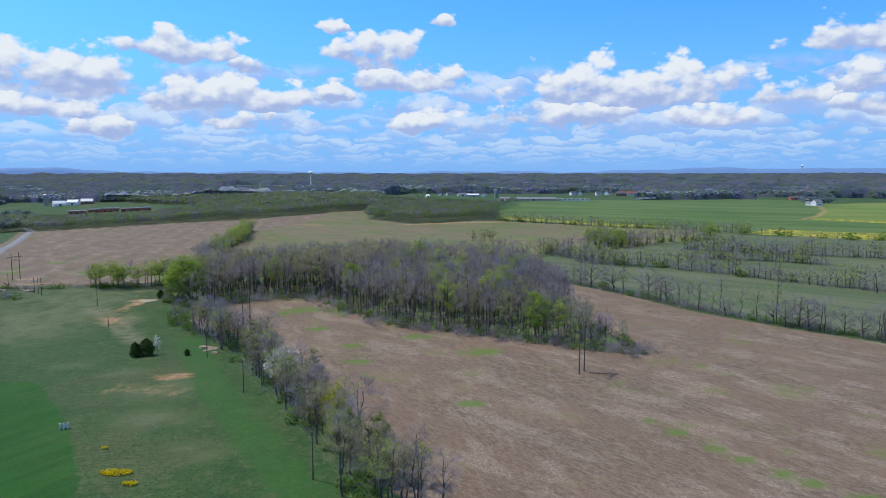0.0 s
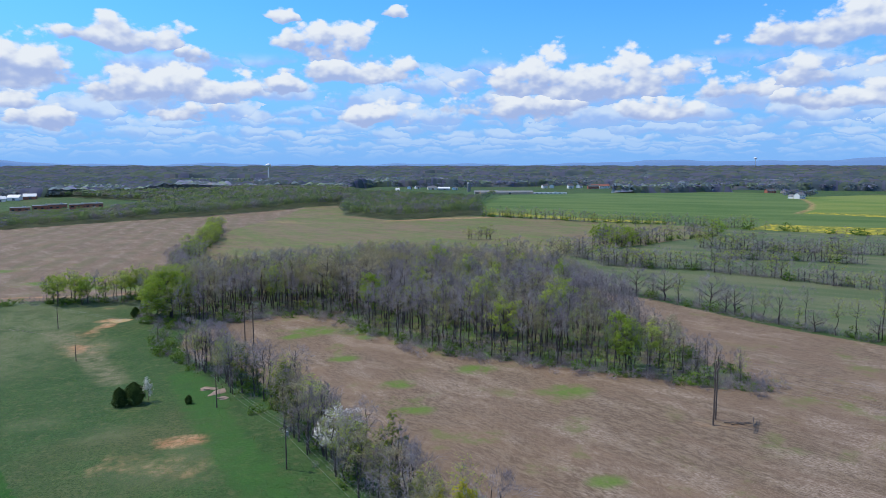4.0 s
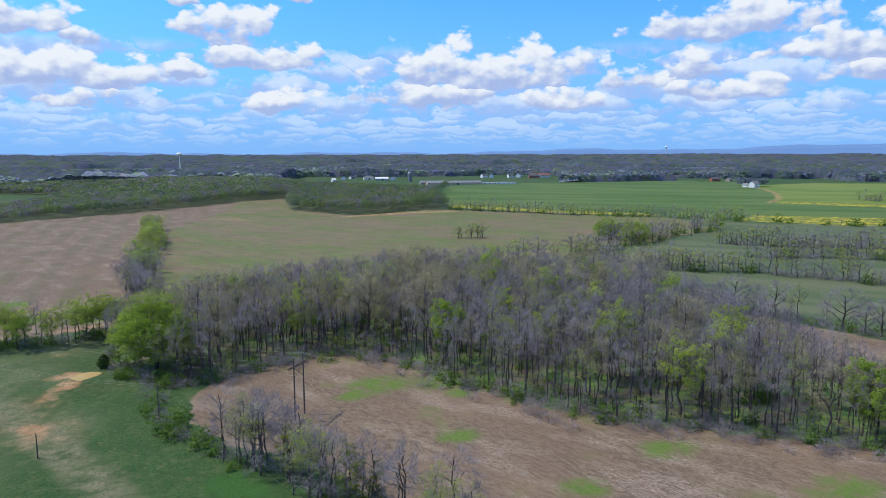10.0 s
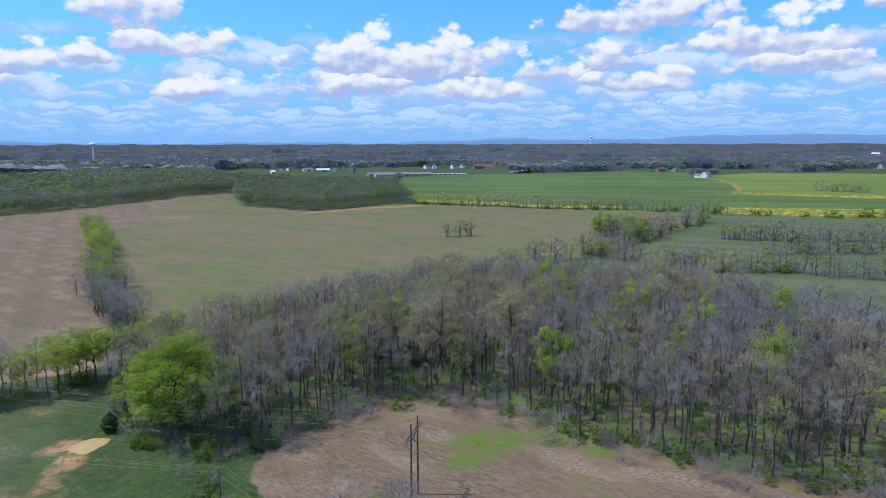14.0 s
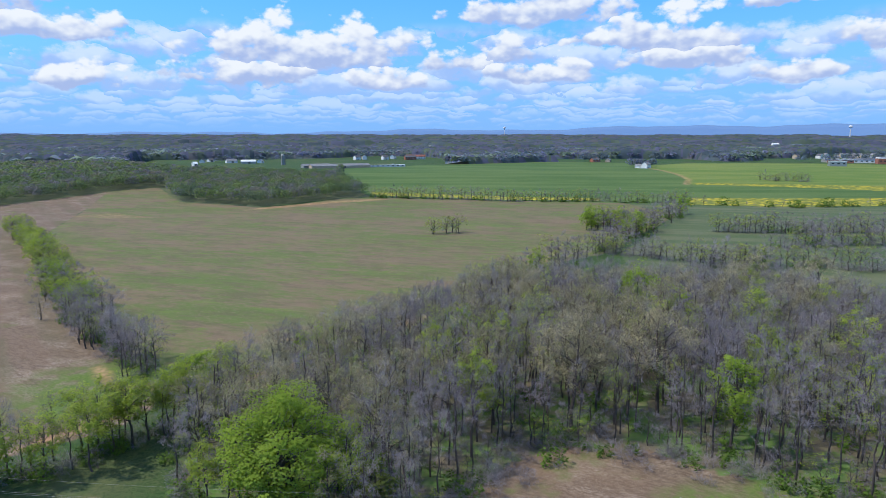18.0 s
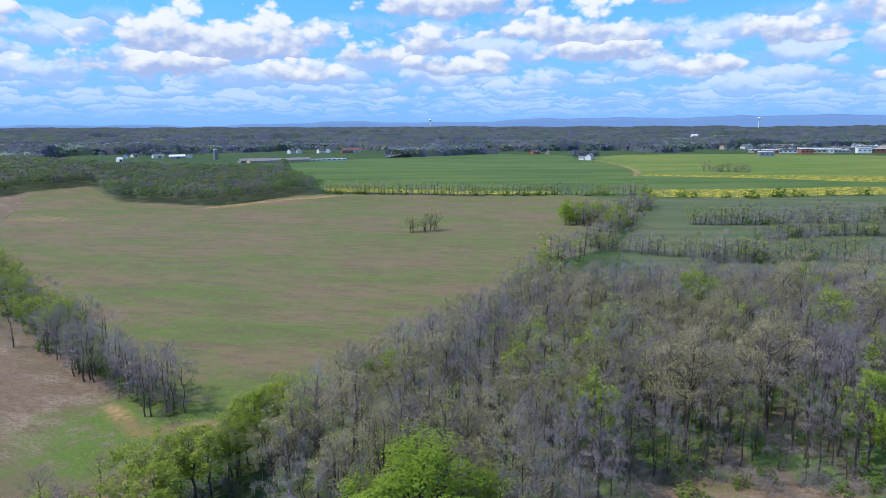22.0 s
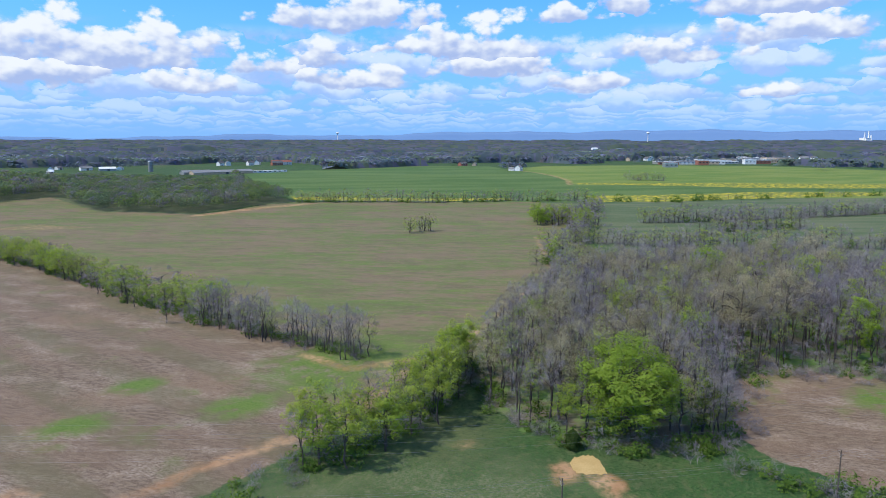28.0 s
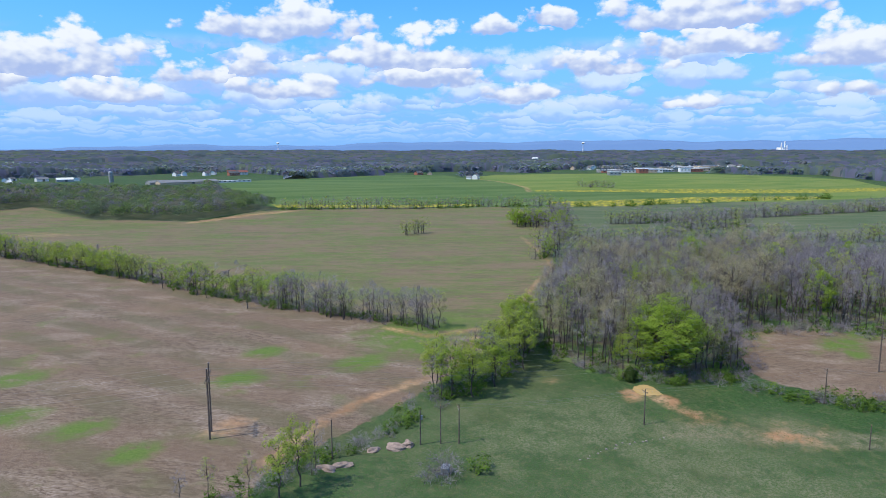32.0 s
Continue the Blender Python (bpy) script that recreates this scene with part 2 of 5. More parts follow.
def ground_z(x, y):
    """The height of the ground: a shallow dip under the meadow, a rise to the far crop fields and wooded hills beyond."""
    x, y = np.asarray(x, float), np.asarray(y, float)
    r = np.hypot(x, y - 150)
    z = 1.8 - 5 * np.exp(-((x + 150) / 110) ** 2 - ((y - 265) / 85) ** 2)
    z = z + 14 * ramp(700, 1150, y + 0.4 * x) + 28 * ramp(1500, 4200, r)
    w = np.exp(-(np.hypot(x + 142, y - 325) / 8.5) ** 4)
    z = z * (1 - w) - 0.9 * w
    z = z + 0.25 * (1 - w) * np.sin(x / 23 + y / 41) * np.sin(y / 29 - x / 57)
    return z + 3.0 * np.sin(x / 310 + 1) * np.sin(y / 270) * ramp(700, 1400, r)


def inside(poly, x, y):
    """How far points lie inside a polygon: metres, negative outside."""
    p = np.array(poly, float)
    q = np.roll(p, -1, 0)
    best, odd = np.full(np.shape(x), 1e9), np.zeros(np.shape(x), bool)
    for (ax, ay), (bx, by) in zip(p, q):
        ux, uy = bx - ax, by - ay
        t = np.clip(((x - ax) * ux + (y - ay) * uy) / (ux * ux + uy * uy + 1e-9), 0, 1)
        best = np.minimum(best, np.hypot(x - ax - t * ux, y - ay - t * uy))
        cross = (ay > y) != (by > y)
        odd ^= cross & (x < (bx - ax) * (y - ay) / (by - ay + 1e-12) + ax)
    return np.where(odd, best, -best)


def near_line(line, x, y):
    best = np.full(np.shape(x), 1e9)
    for (ax, ay), (bx, by) in zip(line[:-1], line[1:]):
        ux, uy = bx - ax, by - ay
        t = np.clip(((x - ax) * ux + (y - ay) * uy) / (ux * ux + uy * uy + 1e-9), 0, 1)
        best = np.minimum(best, np.hypot(x - ax - t * ux, y - ay - t * uy))
    return best


WOOD = [(-118, 313), (-105, 315), (-96, 322), (-81, 328), (-70, 329), (-58, 321), (-42, 294), (-24, 271), (-8, 257), (10, 248), (27, 237),
        (45, 226), (62, 216), (66, 222), (59, 247), (54, 278), (54, 310), (53, 340), (50, 370), (30, 388), (6, 404), (-14, 420), (-28, 428), (-50, 415),
        (-80, 399), (-104, 388), (-124, 376), (-137, 358), (-141, 343), (-136, 333)]
ROW = [(-97, 266), (-84, 254), (-64, 222), (-46, 186), (-36, 165), (-20, 136), (-4, 105), (30, 30)]
HEDGE_W = [(-128, 396), (-139, 403), (-150, 428), (-159, 466), (-166, 505), (-171, 545), (-178, 600), (-187, 645), (-200, 700)]
ROW_W = [(-186, 359), (-174, 357), (-156, 361), (-138, 370), (-124, 380)]
HEDGE_1 = [(38, 412), (53, 388), (67, 366), (88, 335), (112, 288), (133, 260), (155, 236), (230, 165), (330, 80)]
HEDGE_2 = [(78, 500), (92, 468), (108, 446), (142, 421), (186, 370), (260, 300), (380, 200)]
HEDGE_3 = [(187, 527), (212, 512), (232, 502), (290, 478), (380, 440), (520, 380)]
LINE_T = [(6, 458), (40, 486), (79, 497), (112, 520), (139, 541), (190, 580), (240, 611)]
YELLOW_ROW = [(66, 812), (103, 788), (163, 740), (240, 700), (300, 660)]
FIELD_EAST = [(-106, 315), (-111, 303), (-108, 288), (-98, 272), (-82, 262), (-62, 225), (-43, 187), (-33, 165), (-17, 136), (0, 104), (40, 20), (120, -400), (700, -400), (420, 10),
              (320, 85), (228, 160), (152, 232), (130, 256), (108, 286), (84, 334), (62, 366), (44, 390), (30, 420), (0, 380), (-60, 340)]
FIELD_WEST = [(-139, 400), (-132, 392), (-150, 374), (-186, 364), (-215, 358), (-240, 352), (-270, 330), (-330, 300), (-420, 330), (-345, 500), (-378, 590),
              (-428, 690), (-395, 715), (-320, 820), (-224, 895), (-150, 955), (-185, 700), (-170, 550), (-159, 466)]
FIELD_NORTH = [(-139, 400), (-128, 378), (-100, 392), (-50, 424), (-14, 442), (10, 460), (40, 486), (79, 497), (139, 541), (240, 611), (250, 690),
               (163, 742), (103, 790), (66, 815), (30, 812), (-11, 790), (-42, 790), (-61, 850), (-91, 850), (-104, 968), (-150, 958), (-185, 700),
               (-170, 550), (-159, 466)]
LAWN_SOUTH = [(-220, 200), (-129, 194), (-119, 195), (-101, 172), (-86, 152), (-69, 124), (-40, 40), (-220, 0)]
LAWN_WEST = [(-260, 330), (-200, 309), (-184, 317), (-172, 313), (-160, 303), (-150, 286), (-150, 262), (-165, 245), (-210, 230), (-280, 260)]
CROP = [(66, 830), (75, 937), (141, 1138), (317, 1222), (538, 1227), (620, 1120), (551, 1017), (477, 856), (411, 769), (330, 690), (290, 655), (163, 745)]
CROP_STRIP = [(411, 769), (494, 703), (573, 622), (720, 520), (660, 500), (525, 600), (409, 647), (330, 691)]
CROP_EAST = [(411, 769), (477, 856), (551, 1017), (700, 1060), (860, 960), (1000, 820), (1060, 560), (800, 400), (560, 500), (467, 565), (330, 650)]
YELLOW = [[(70, 830), (163, 752), (240, 708), (252, 722), (175, 772), (80, 850)],
          [(411, 769), (494, 703), (573, 622), (720, 520), (1000, 390), (1030, 420), (740, 560), (614, 655), (512, 722), (430, 775)],
          [(290, 655), (358, 609), (467, 566), (640, 480), (660, 500), (525, 600), (409, 647), (330, 691)]]
PALE = [(42, 428), (66, 375), (90, 338), (115, 290), (160, 240), (330, 90), (700, -100), (950, 300), (640, 475), (460, 560), (300, 640), (292, 657), (248, 692), (238, 612), (140, 535), (80, 490)]
DRY_SPOTS = [(-78, 184, 16), (-142, 292, 16), (-70, 160, 12), (-100, 205, 9), (-52, 140, 9), (-120, 215, 8), (-48, 165, 5), (-152, 303, 10)]
LUSH = [(-96, 255), (-78, 214), (-60, 178), (-42, 148), (-24, 118), (-8, 86)]
DRY_BAND = [(-160, 310), (-151, 300), (-139, 286), (-129, 272), (-116, 252)]
DRY = [(-225, 338), (-190, 352), (-150, 352), (-118, 308), (-135, 255), (-190, 300)]
FOREST_OPEN = [(-442, 680), (-401, 708), (-326, 815), (-224, 895), (-140, 960), (-104, 970), (-95, 850), (-42, 792), (30, 815), (66, 815), (75, 937),
               (141, 1138), (317, 1222), (538, 1227), (700, 1150), (900, 1000), (1050, 860), (1150, 640), (1000, 380), (800, 100), (600, -400),
               (-700, -400), (-640, 300), (-560, 480)]
CLEARINGS = [[(-20, 1040), (75, 960), (141, 1130), (330, 1215), (430, 1330), (470, 1590), (380, 1660), (250, 1580), (-80, 1600), (-150, 1320), (-90, 1120)],
             [(560, 1215), (700, 1120), (800, 1080), (820, 1180), (620, 1330), (480, 1350)],
             [(760, 1030), (850, 900), (1020, 840), (1350, 700), (1700, 560), (1900, 700), (1600, 1060), (1000, 1120)],
             [(-700, 900), (-470, 860), (-390, 940), (-380, 1080), (-560, 1180), (-760, 1200)],
             [(-660, 1560), (-430, 1500), (-330, 1700), (-230, 2350), (-760, 2400), (-760, 1900)],
             [(300, 2000), (700, 1900), (800, 2400), (300, 2500)], [(1500, 1500), (2100, 1300), (2300, 1700), (1700, 1900)],
             [(-60, 2500), (250, 2450), (200, 3100), (-150, 3100)]]


def strips():
    """Small narrow fields that lie open among the distant woods."""
    rng = np.random.default_rng(17)
    out = []
    for _ in range(16):
        a, r = radians(rng.uniform(-36, 78)), rng.uniform(1350, 3400)
        x, y = -60 + r * math.sin(a), 150 + r * math.cos(a)
        l, w = rng.uniform(60, 200), rng.uniform(25, 60) * r / 1500
        c, q = math.cos(a), -math.sin(a)
        out.append([(x + c * u + q * -v, y + q * u + c * v) for u, v in ((-l, -w), (l, -w * 0.7), (l * 0.8, w), (-l * 0.9, w * 0.8))])
    return out


CLEARINGS += strips()
SAND = [([(-147, 331), (-143, 328), (-147, 323), (-153, 325)], 1.0), ([(-146, 324), (-141, 321), (-142, 316), (-149, 315)], 1.0),
        ([(-148, 316), (-144, 311), (-146, 308), (-151, 309)], 0.9), ([(-146.5, 296.5), (-141.5, 293), (-139, 284.5), (-142.5, 285.5), (-147.5, 293)], 1.0),
        ([(-86, 200), (-75, 202), (-73, 196), (-84, 193)], 0.9), ([(-94, 194), (-70, 190), (-66, 174), (-96, 180)], 0.38), ([(-182, 790), (-145, 806), (-118, 756), (-150, 765)], 0.45),
        ([(-159, 350), (-151, 349), (-151, 342), (-160, 345)], 0.5), ([(-240, 378), (-228, 384), (-224, 377), (-234, 371)], 0.6), ([(-104, 341), (-96, 343), (-92, 335), (-103, 333)], 0.4),
        ([(-158, 318), (-140, 312), (-128, 285), (-140, 275), (-155, 290)], 0.36), ([(34, 200), (52, 196), (50, 190), (34, 193)], 0.45), ([(-60, 772), (-40, 786), (10, 801), (72, 803), (72, 790), (10, 784)], 0.6)]
TRACKS = [([(-235, 357), (-219, 365), (-201, 370), (-178, 371)], 1.9), ([(-132, 393), (-150, 398), (-153, 415)], 2.0), ([(-166, 372), (-140, 386)], 1.8),
          ([(74, 530), (29, 484), (-14, 443), (-50, 427), (-81, 411), (-122, 390)], 1.3), ([(-40, 783), (10, 796), (72, 797)], 4.0),
          ([(405, 770), (440, 800), (477, 856), (551, 1010)], 3.5)]
GREENS = [(-49, 263, 5), (-32, 234, 5), (-9, 245, 6), (13, 222, 7), (-28, 213, 5), (-62, 300, 9), (-46, 298, 8), (-255, 446, 8), (-255, 399, 7), (-252, 379, 6),
          (-196, 421, 7), (-214, 405, 8), (-182, 393, 9), (-70, 294, 5), (-45, 299, 7), (-43, 288, 4), (49, 157, 2.5), (53, 149, 3), (58, 140, 3.4), (62, 134, 3), (66, 128, 3.4),
          (70, 124, 3), (76, 117, 4), (7, 169, 4), (-150, 404, 22), (-160, 392, 12), (-264, 417, 8)]


def axis(pieces):
    """Grid lines from (start, step) pieces up to the last start."""
    out = []
    for (a, s), (b, _) in zip(pieces[:-1], pieces[1:]):
        out += list(np.arange(a, b, s))
    return np.array(out + [pieces[-1][0]], float)


def make_ground():
    xs = axis([(-4700, 300), (-1700, 90), (-800, 20), (-440, 6), (-280, 2.4), (160, 5), (600, 12), (1200, 90), (1800, 300), (4800, 0)])
    ys = axis([(-1500, 300), (-300, 50), (50, 8), (106, 2.4), (470, 5), (1000, 12), (1350, 60), (2000, 200), (4800, 0)])
    gx, gy = np.meshgrid(xs, ys)
    x, y = gx.ravel(), gy.ravel()
    v = np.stack([x, y, ground_z(x, y)], 1)
    k = np.arange(len(x)).reshape(gx.shape)
    f = np.stack([k[:-1, :-1], k[:-1, 1:], k[1:, 1:], k[1:, :-1]], -1).reshape(-1, 4)
    me = quick_mesh("ground", v, f, [GROUND])
    me.polygons.foreach_set("use_smooth", np.ones(len(f), bool))

    def soft(poly, width=6.0):
        return np.clip(0.5 + inside(poly, x, y) / width, 0, 1)

    cover = {"stubble": np.maximum(soft(FIELD_EAST), soft(FIELD_WEST)), "pasture": soft(FIELD_NORTH), "wood": soft(WOOD, 10),
             "lawn": np.maximum(soft(LAWN_SOUTH, 3), 0.30 * soft(LAWN_WEST, 10)), "pale": soft(PALE, 6), "bare": np.clip(1.3 - near_line(DRY_BAND, x, y) / 5.5, 0, 1), "dry": np.maximum(np.maximum(0.8 * soft(DRY, 40) * ramp(-140, -165, x), 0.75 * soft(LAWN_WEST, 30)), np.max([(0.6 if b < 240 else 1.0) * np.clip(1.1 - np.hypot(x - a, (y - b) * 1.2) / c, 0, 1) for a, b, c in DRY_SPOTS], 0)),
             "lush": np.clip(1.25 - near_line(LUSH, x, y) / 6.5, 0, 1), "crop": np.maximum(soft(CROP, 10), 0.75 * soft(CROP_STRIP, 10)), "crop_light": soft(CROP_EAST, 10)}
    cover["yellow"] = np.max([soft(p, 14) for p in YELLOW], 0)
    cover["soil"] = np.max([a * soft(p, 5) for p, a in SAND] + [0.62 * np.clip(1.15 - near_line(l, x, y) / (2.2 * w), 0, 1) for l, w in TRACKS], 0)
    cover["weed"] = np.max([np.clip(1.2 - np.hypot((x - a) / 1.3, y - b) / (1.02 * r), 0, 1) for a, b, r in GREENS], 0)
    cover["forest"] = np.clip(0.5 - inside(FOREST_OPEN, x, y) / 20, 0, 1) * np.min([np.clip(0.5 - inside(c, x, y) / 30, 0, 1) for c in CLEARINGS], 0)
    for name, val in cover.items():
        me.attributes.new(name, "FLOAT", "POINT").data.foreach_set("value", val.astype(np.float32))
    tagged(new("ground", me), "rolling farmland of stubble, meadow and crop fields", "ground", kind="structure")


def quick_mesh(name, v, f, mats, which=None):
    """A mesh from arrays: vertices, faces of one size, materials and the material of each face."""
    me = bpy.data.meshes.new(name)
    v, f = np.asarray(v, np.float32), np.asarray(f, np.int32)
    me.vertices.add(len(v))
    me.vertices.foreach_set("co", v.ravel())
    me.loops.add(f.size)
    me.loops.foreach_set("vertex_index", f.ravel())
    me.polygons.add(len(f))
    me.polygons.foreach_set("loop_start", np.arange(len(f), dtype=np.int32) * f.shape[1])
    for m in mats:
        me.materials.append(m)
    if which is not None:
        me.polygons.foreach_set("material_index", np.asarray(which, np.int32))
    me.update(calc_edges=True)
    return me


def ground_material():
    m, n = material("farmland")
    at = n.add("ShaderNodeNewGeometry").outputs["Position"]

    def attr(name):
        a = n.add("ShaderNodeAttribute", attribute_name=name)
        return a.outputs["Fac"]

    edge = n.noise(at, 0.22, 5.0, 0.65)
    ragged = n.math("MULTIPLY", n.math("SUBTRACT", edge, 0.5), 0.9)

    def mask(name, lo=0.42, hi=0.58):
        return n.step(n.math("ADD", attr(name), n.math("MULTIPLY", ragged, n.math("MULTIPLY", 4.0, n.math("MULTIPLY", attr(name), n.math("SUBTRACT", 1.0, attr(name)))))), lo, hi)

    def turned(deg, sx, sy):
        q = n.add("ShaderNodeMapping", vector_type="TEXTURE")
        n.link(at, q.inputs[0])
        q.inputs["Rotation"].default_value = (0, 0, radians(deg))
        q.inputs["Scale"].default_value = (1 / sx, 1 / sy, 1)
        return q.outputs[0]

    large, medium, fine = n.noise(at, 0.018, 4.0), n.noise(at, 0.11, 4.0, 0.6), n.noise(at, 1.7, 4.0, 0.72)
    tiny = n.noise(at, 5.5, 2.0, 0.7)
    # meadow: uneven rough grass with dry and bare places
    grass = n.mix(n.step(medium, 0.3, 0.7), (0.021, 0.071, 0.016), (0.044, 0.100, 0.025))
    grass = n.mix(n.step(large, 0.50, 0.68, 0.0, 0.7), grass, (0.100, 0.102, 0.046))
    grass = n.mix(n.step(fine, 0.47, 0.57, 0.0, 0.8), grass, (0.013, 0.044, 0.009))
    grass = n.mix(n.step(n.noise(at, 0.45, 5.0, 0.75), 0.50, 0.64, 0.0, 0.70), grass, (0.088, 0.104, 0.042))
    grass = n.mix(n.step(tiny, 0.54, 0.62, 0.0, 0.5), grass, (0.11, 0.12, 0.055))
    # maize stubble in drilled rows
    rows = n.noise(turned(-57, 0.45, 1.3), 1.0, 5.0, 0.75)
    swath = n.noise(turned(-57, 0.012, 0.10), 1.0, 4.0, 0.6)
    stub = n.mix(n.step(rows, 0.40, 0.62), (0.103, 0.071, 0.047), (0.195, 0.145, 0.099))
    stub = n.mix(n.step(swath, 0.42, 0.58, 0.0, 0.5), stub, (0.160, 0.105, 0.070))
    stub = n.mix(n.step(n.noise(at, 0.035, 4.0, 0.6), 0.50, 0.66, 0.0, 0.40), stub, (0.215, 0.142, 0.088))
    chaff = n.math("MULTIPLY", n.step(n.noise(turned(-57, 0.05, 0.12), 1.0, 5.0, 0.65), 0.48, 0.62), n.step(n.noise(turned(-57, 1.2, 3.0), 1.0, 3.0, 0.7), 0.44, 0.60))
    stub = n.mix(n.math("MULTIPLY", chaff, 0.75), stub, (0.34, 0.275, 0.22))
    stub = n.mix(n.step(tiny, 0.54, 0.63, 0.0, 0.55), stub, (0.34, 0.27, 0.215))
    stub = n.mix(n.step(fine, 0.50, 0.64, 0.0, 0.35), stub, (0.095, 0.066, 0.048))
    weeds = n.math("MULTIPLY", n.step(n.noise(at, 0.07, 5.0, 0.65), 0.55, 0.68), n.step(large, 0.4, 0.55))
    stub = n.mix(n.math("MULTIPLY", weeds, 0.65), stub, (0.115, 0.145, 0.040))
    place = n.add("ShaderNodeSeparateXYZ")
    n.link(at, place.inputs[0])
    across = n.math("ADD", n.math("MULTIPLY_ADD", place.outputs[1], 0.17, n.math("MULTIPLY", place.outputs[0], 0.985)), n.math("MULTIPLY", medium, 4.0))
    band = n.step(n.math("SINE", n.math("MULTIPLY", across, 0.36)), -0.4, 0.6)
    west = n.step(place.outputs[0], -175.0, -140.0, 1.0, 0.0)
    stub = n.mix(n.math("MULTIPLY", n.math("MULTIPLY", band, west), n.step(n.noise(at, 0.03, 5.0, 0.65), 0.40, 0.60, 0.10, 0.65)), stub, (0.118, 0.104, 0.056))
    spread = n.noise(turned(-45, 0.006, 0.02), 1.0, 5.0, 0.6)
    patch = n.noise(turned(-45, 0.014, 0.034), 1.0, 9.0, 0.72)
    mottle = n.noise(turned(-45, 0.12, 0.30), 1.0, 6.0, 0.75)
    drift = n.noise(turned(-50, 0.022, 0.045), 1.0, 3.0, 0.55)
    blotch = n.math("ADD", n.math("MULTIPLY_ADD", n.math("SUBTRACT", spread, 0.5), 0.9, n.math("MULTIPLY_ADD", drift, 0.6, n.math("MULTIPLY", patch, 0.4))),
                    n.math("MULTIPLY", n.math("SUBTRACT", mottle, 0.5), 0.85))
    past = n.mix(n.step(blotch, 0.32, 0.65), (0.104, 0.142, 0.038), (0.178, 0.130, 0.082))
    past = n.mix(n.step(n.noise(turned(-45, 0.05, 0.16), 1.0, 6.0, 0.75), 0.47, 0.60, 0.0, 0.6), past, (0.112, 0.092, 0.054))
    past = n.mix(n.step(n.noise(turned(-40, 0.06, 0.12), 1.0, 5.0, 0.7), 0.55, 0.66, 0.0, 0.7), past, (0.125, 0.178, 0.036))
    past = n.mix(n.step(n.noise(at, 0.5, 5.0, 0.75), 0.54, 0.68, 0.0, 0.45), past, (0.235, 0.190, 0.115))
    past = n.mix(n.step(rows, 0.52, 0.68, 0.0, 0.35), past, (0.235, 0.185, 0.115))
    lawn = n.mix(n.step(n.noise(turned(62, 0.02, 0.5), 1.0, 2.0), 0.4, 0.6), (0.012, 0.070, 0.006), (0.018, 0.088, 0.008))
    lawn = n.mix(n.step(large, 0.5, 0.7, 0.0, 0.3), lawn, (0.08, 0.11, 0.04))
    crop = n.mix(n.step(n.noise(turned(-40, 0.004, 0.02), 1.0, 4.0), 0.35, 0.65), (0.056, 0.112, 0.026), (0.100, 0.152, 0.042))
    light = n.mix(n.step(spread, 0.35, 0.65), (0.10, 0.165, 0.03), (0.16, 0.20, 0.045))
    rape = n.mix(n.step(n.noise(at, 0.2, 5.0, 0.65), 0.44, 0.66), (0.13, 0.16, 0.03), (0.52, 0.42, 0.03))
    earth = n.mix(n.step(medium, 0.35, 0.65), (0.31, 0.165, 0.08), (0.42, 0.265, 0.15))
    floor = n.mix(n.step(medium, 0.4, 0.6), (0.135, 0.115, 0.08), (0.095, 0.185, 0.04))
    floor = n.mix(n.step(fine, 0.4, 0.7, 0.0, 0.45), floor, (0.15, 0.13, 0.09))
    wild = n.mix(n.step(medium, 0.35, 0.65), (0.075, 0.10, 0.045), (0.11, 0.12, 0.07))
    weed = n.mix(n.step(fine, 0.35, 0.65), (0.075, 0.13, 0.022), (0.125, 0.175, 0.04))
    dried = n.mix(n.step(fine, 0.42, 0.6), (0.090, 0.122, 0.052), (0.215, 0.205, 0.125))
    ley = n.mix(n.step(n.noise(turned(-40, 0.01, 0.08), 1.0, 4.0), 0.4, 0.6), (0.074, 0.108, 0.046), (0.118, 0.132, 0.070))
    colour = n.mix(n.math("MULTIPLY", attr("dry"), n.step(n.noise(at, 0.09, 5.0, 0.7), 0.36, 0.60, 0.25, 0.90)), grass, dried)
    colour = n.mix(n.math("MULTIPLY", mask("lush", 0.2, 0.8), n.step(edge, 0.3, 0.6, 0.35, 0.8)), colour, n.mix(n.step(fine, 0.4, 0.6), (0.022, 0.082, 0.014), (0.04, 0.12, 0.02)))
    tanned = n.mix(n.step(fine, 0.40, 0.62), (0.145, 0.138, 0.078), (0.245, 0.212, 0.138))
    colour = n.mix(n.math("MULTIPLY", n.step(attr("bare"), 0.1, 0.9), n.step(edge, 0.34, 0.62, 0.15, 0.75)), colour, tanned)
    colour = n.mix(mask("pale"), colour, ley)
    colour = n.mix(mask("pasture"), colour, past)
    colour = n.mix(mask("stubble"), colour, stub)
    colour = n.mix(n.math("MULTIPLY", mask("weed", 0.15, 0.95), n.step(edge, 0.34, 0.52, 0.35, 1.0)), colour, weed)
    colour = n.mix(mask("lawn"), colour, lawn)
    colour = n.mix(mask("crop_light"), colour, light)
    colour = n.mix(mask("crop"), colour, crop)
    colour = n.mix(mask("yellow"), colour, rape)
    colour = n.mix(n.math("MULTIPLY", mask("soil", 0.25, 0.8), n.step(n.noise(at, 0.55, 5.0, 0.7), 0.34, 0.56, 0.3, 0.95)), colour, earth)
    colour = n.mix(mask("wood"), colour, floor)
    colour = n.mix(mask("forest"), colour, wild)
    relief = n.math("ADD", n.math("MULTIPLY", rows, 0.5), fine)
    finish(n, colour, 0.95, relief, 0.5, 0.25)
    return m


GROUND = ground_material()
make_ground()

# ---- trees ----


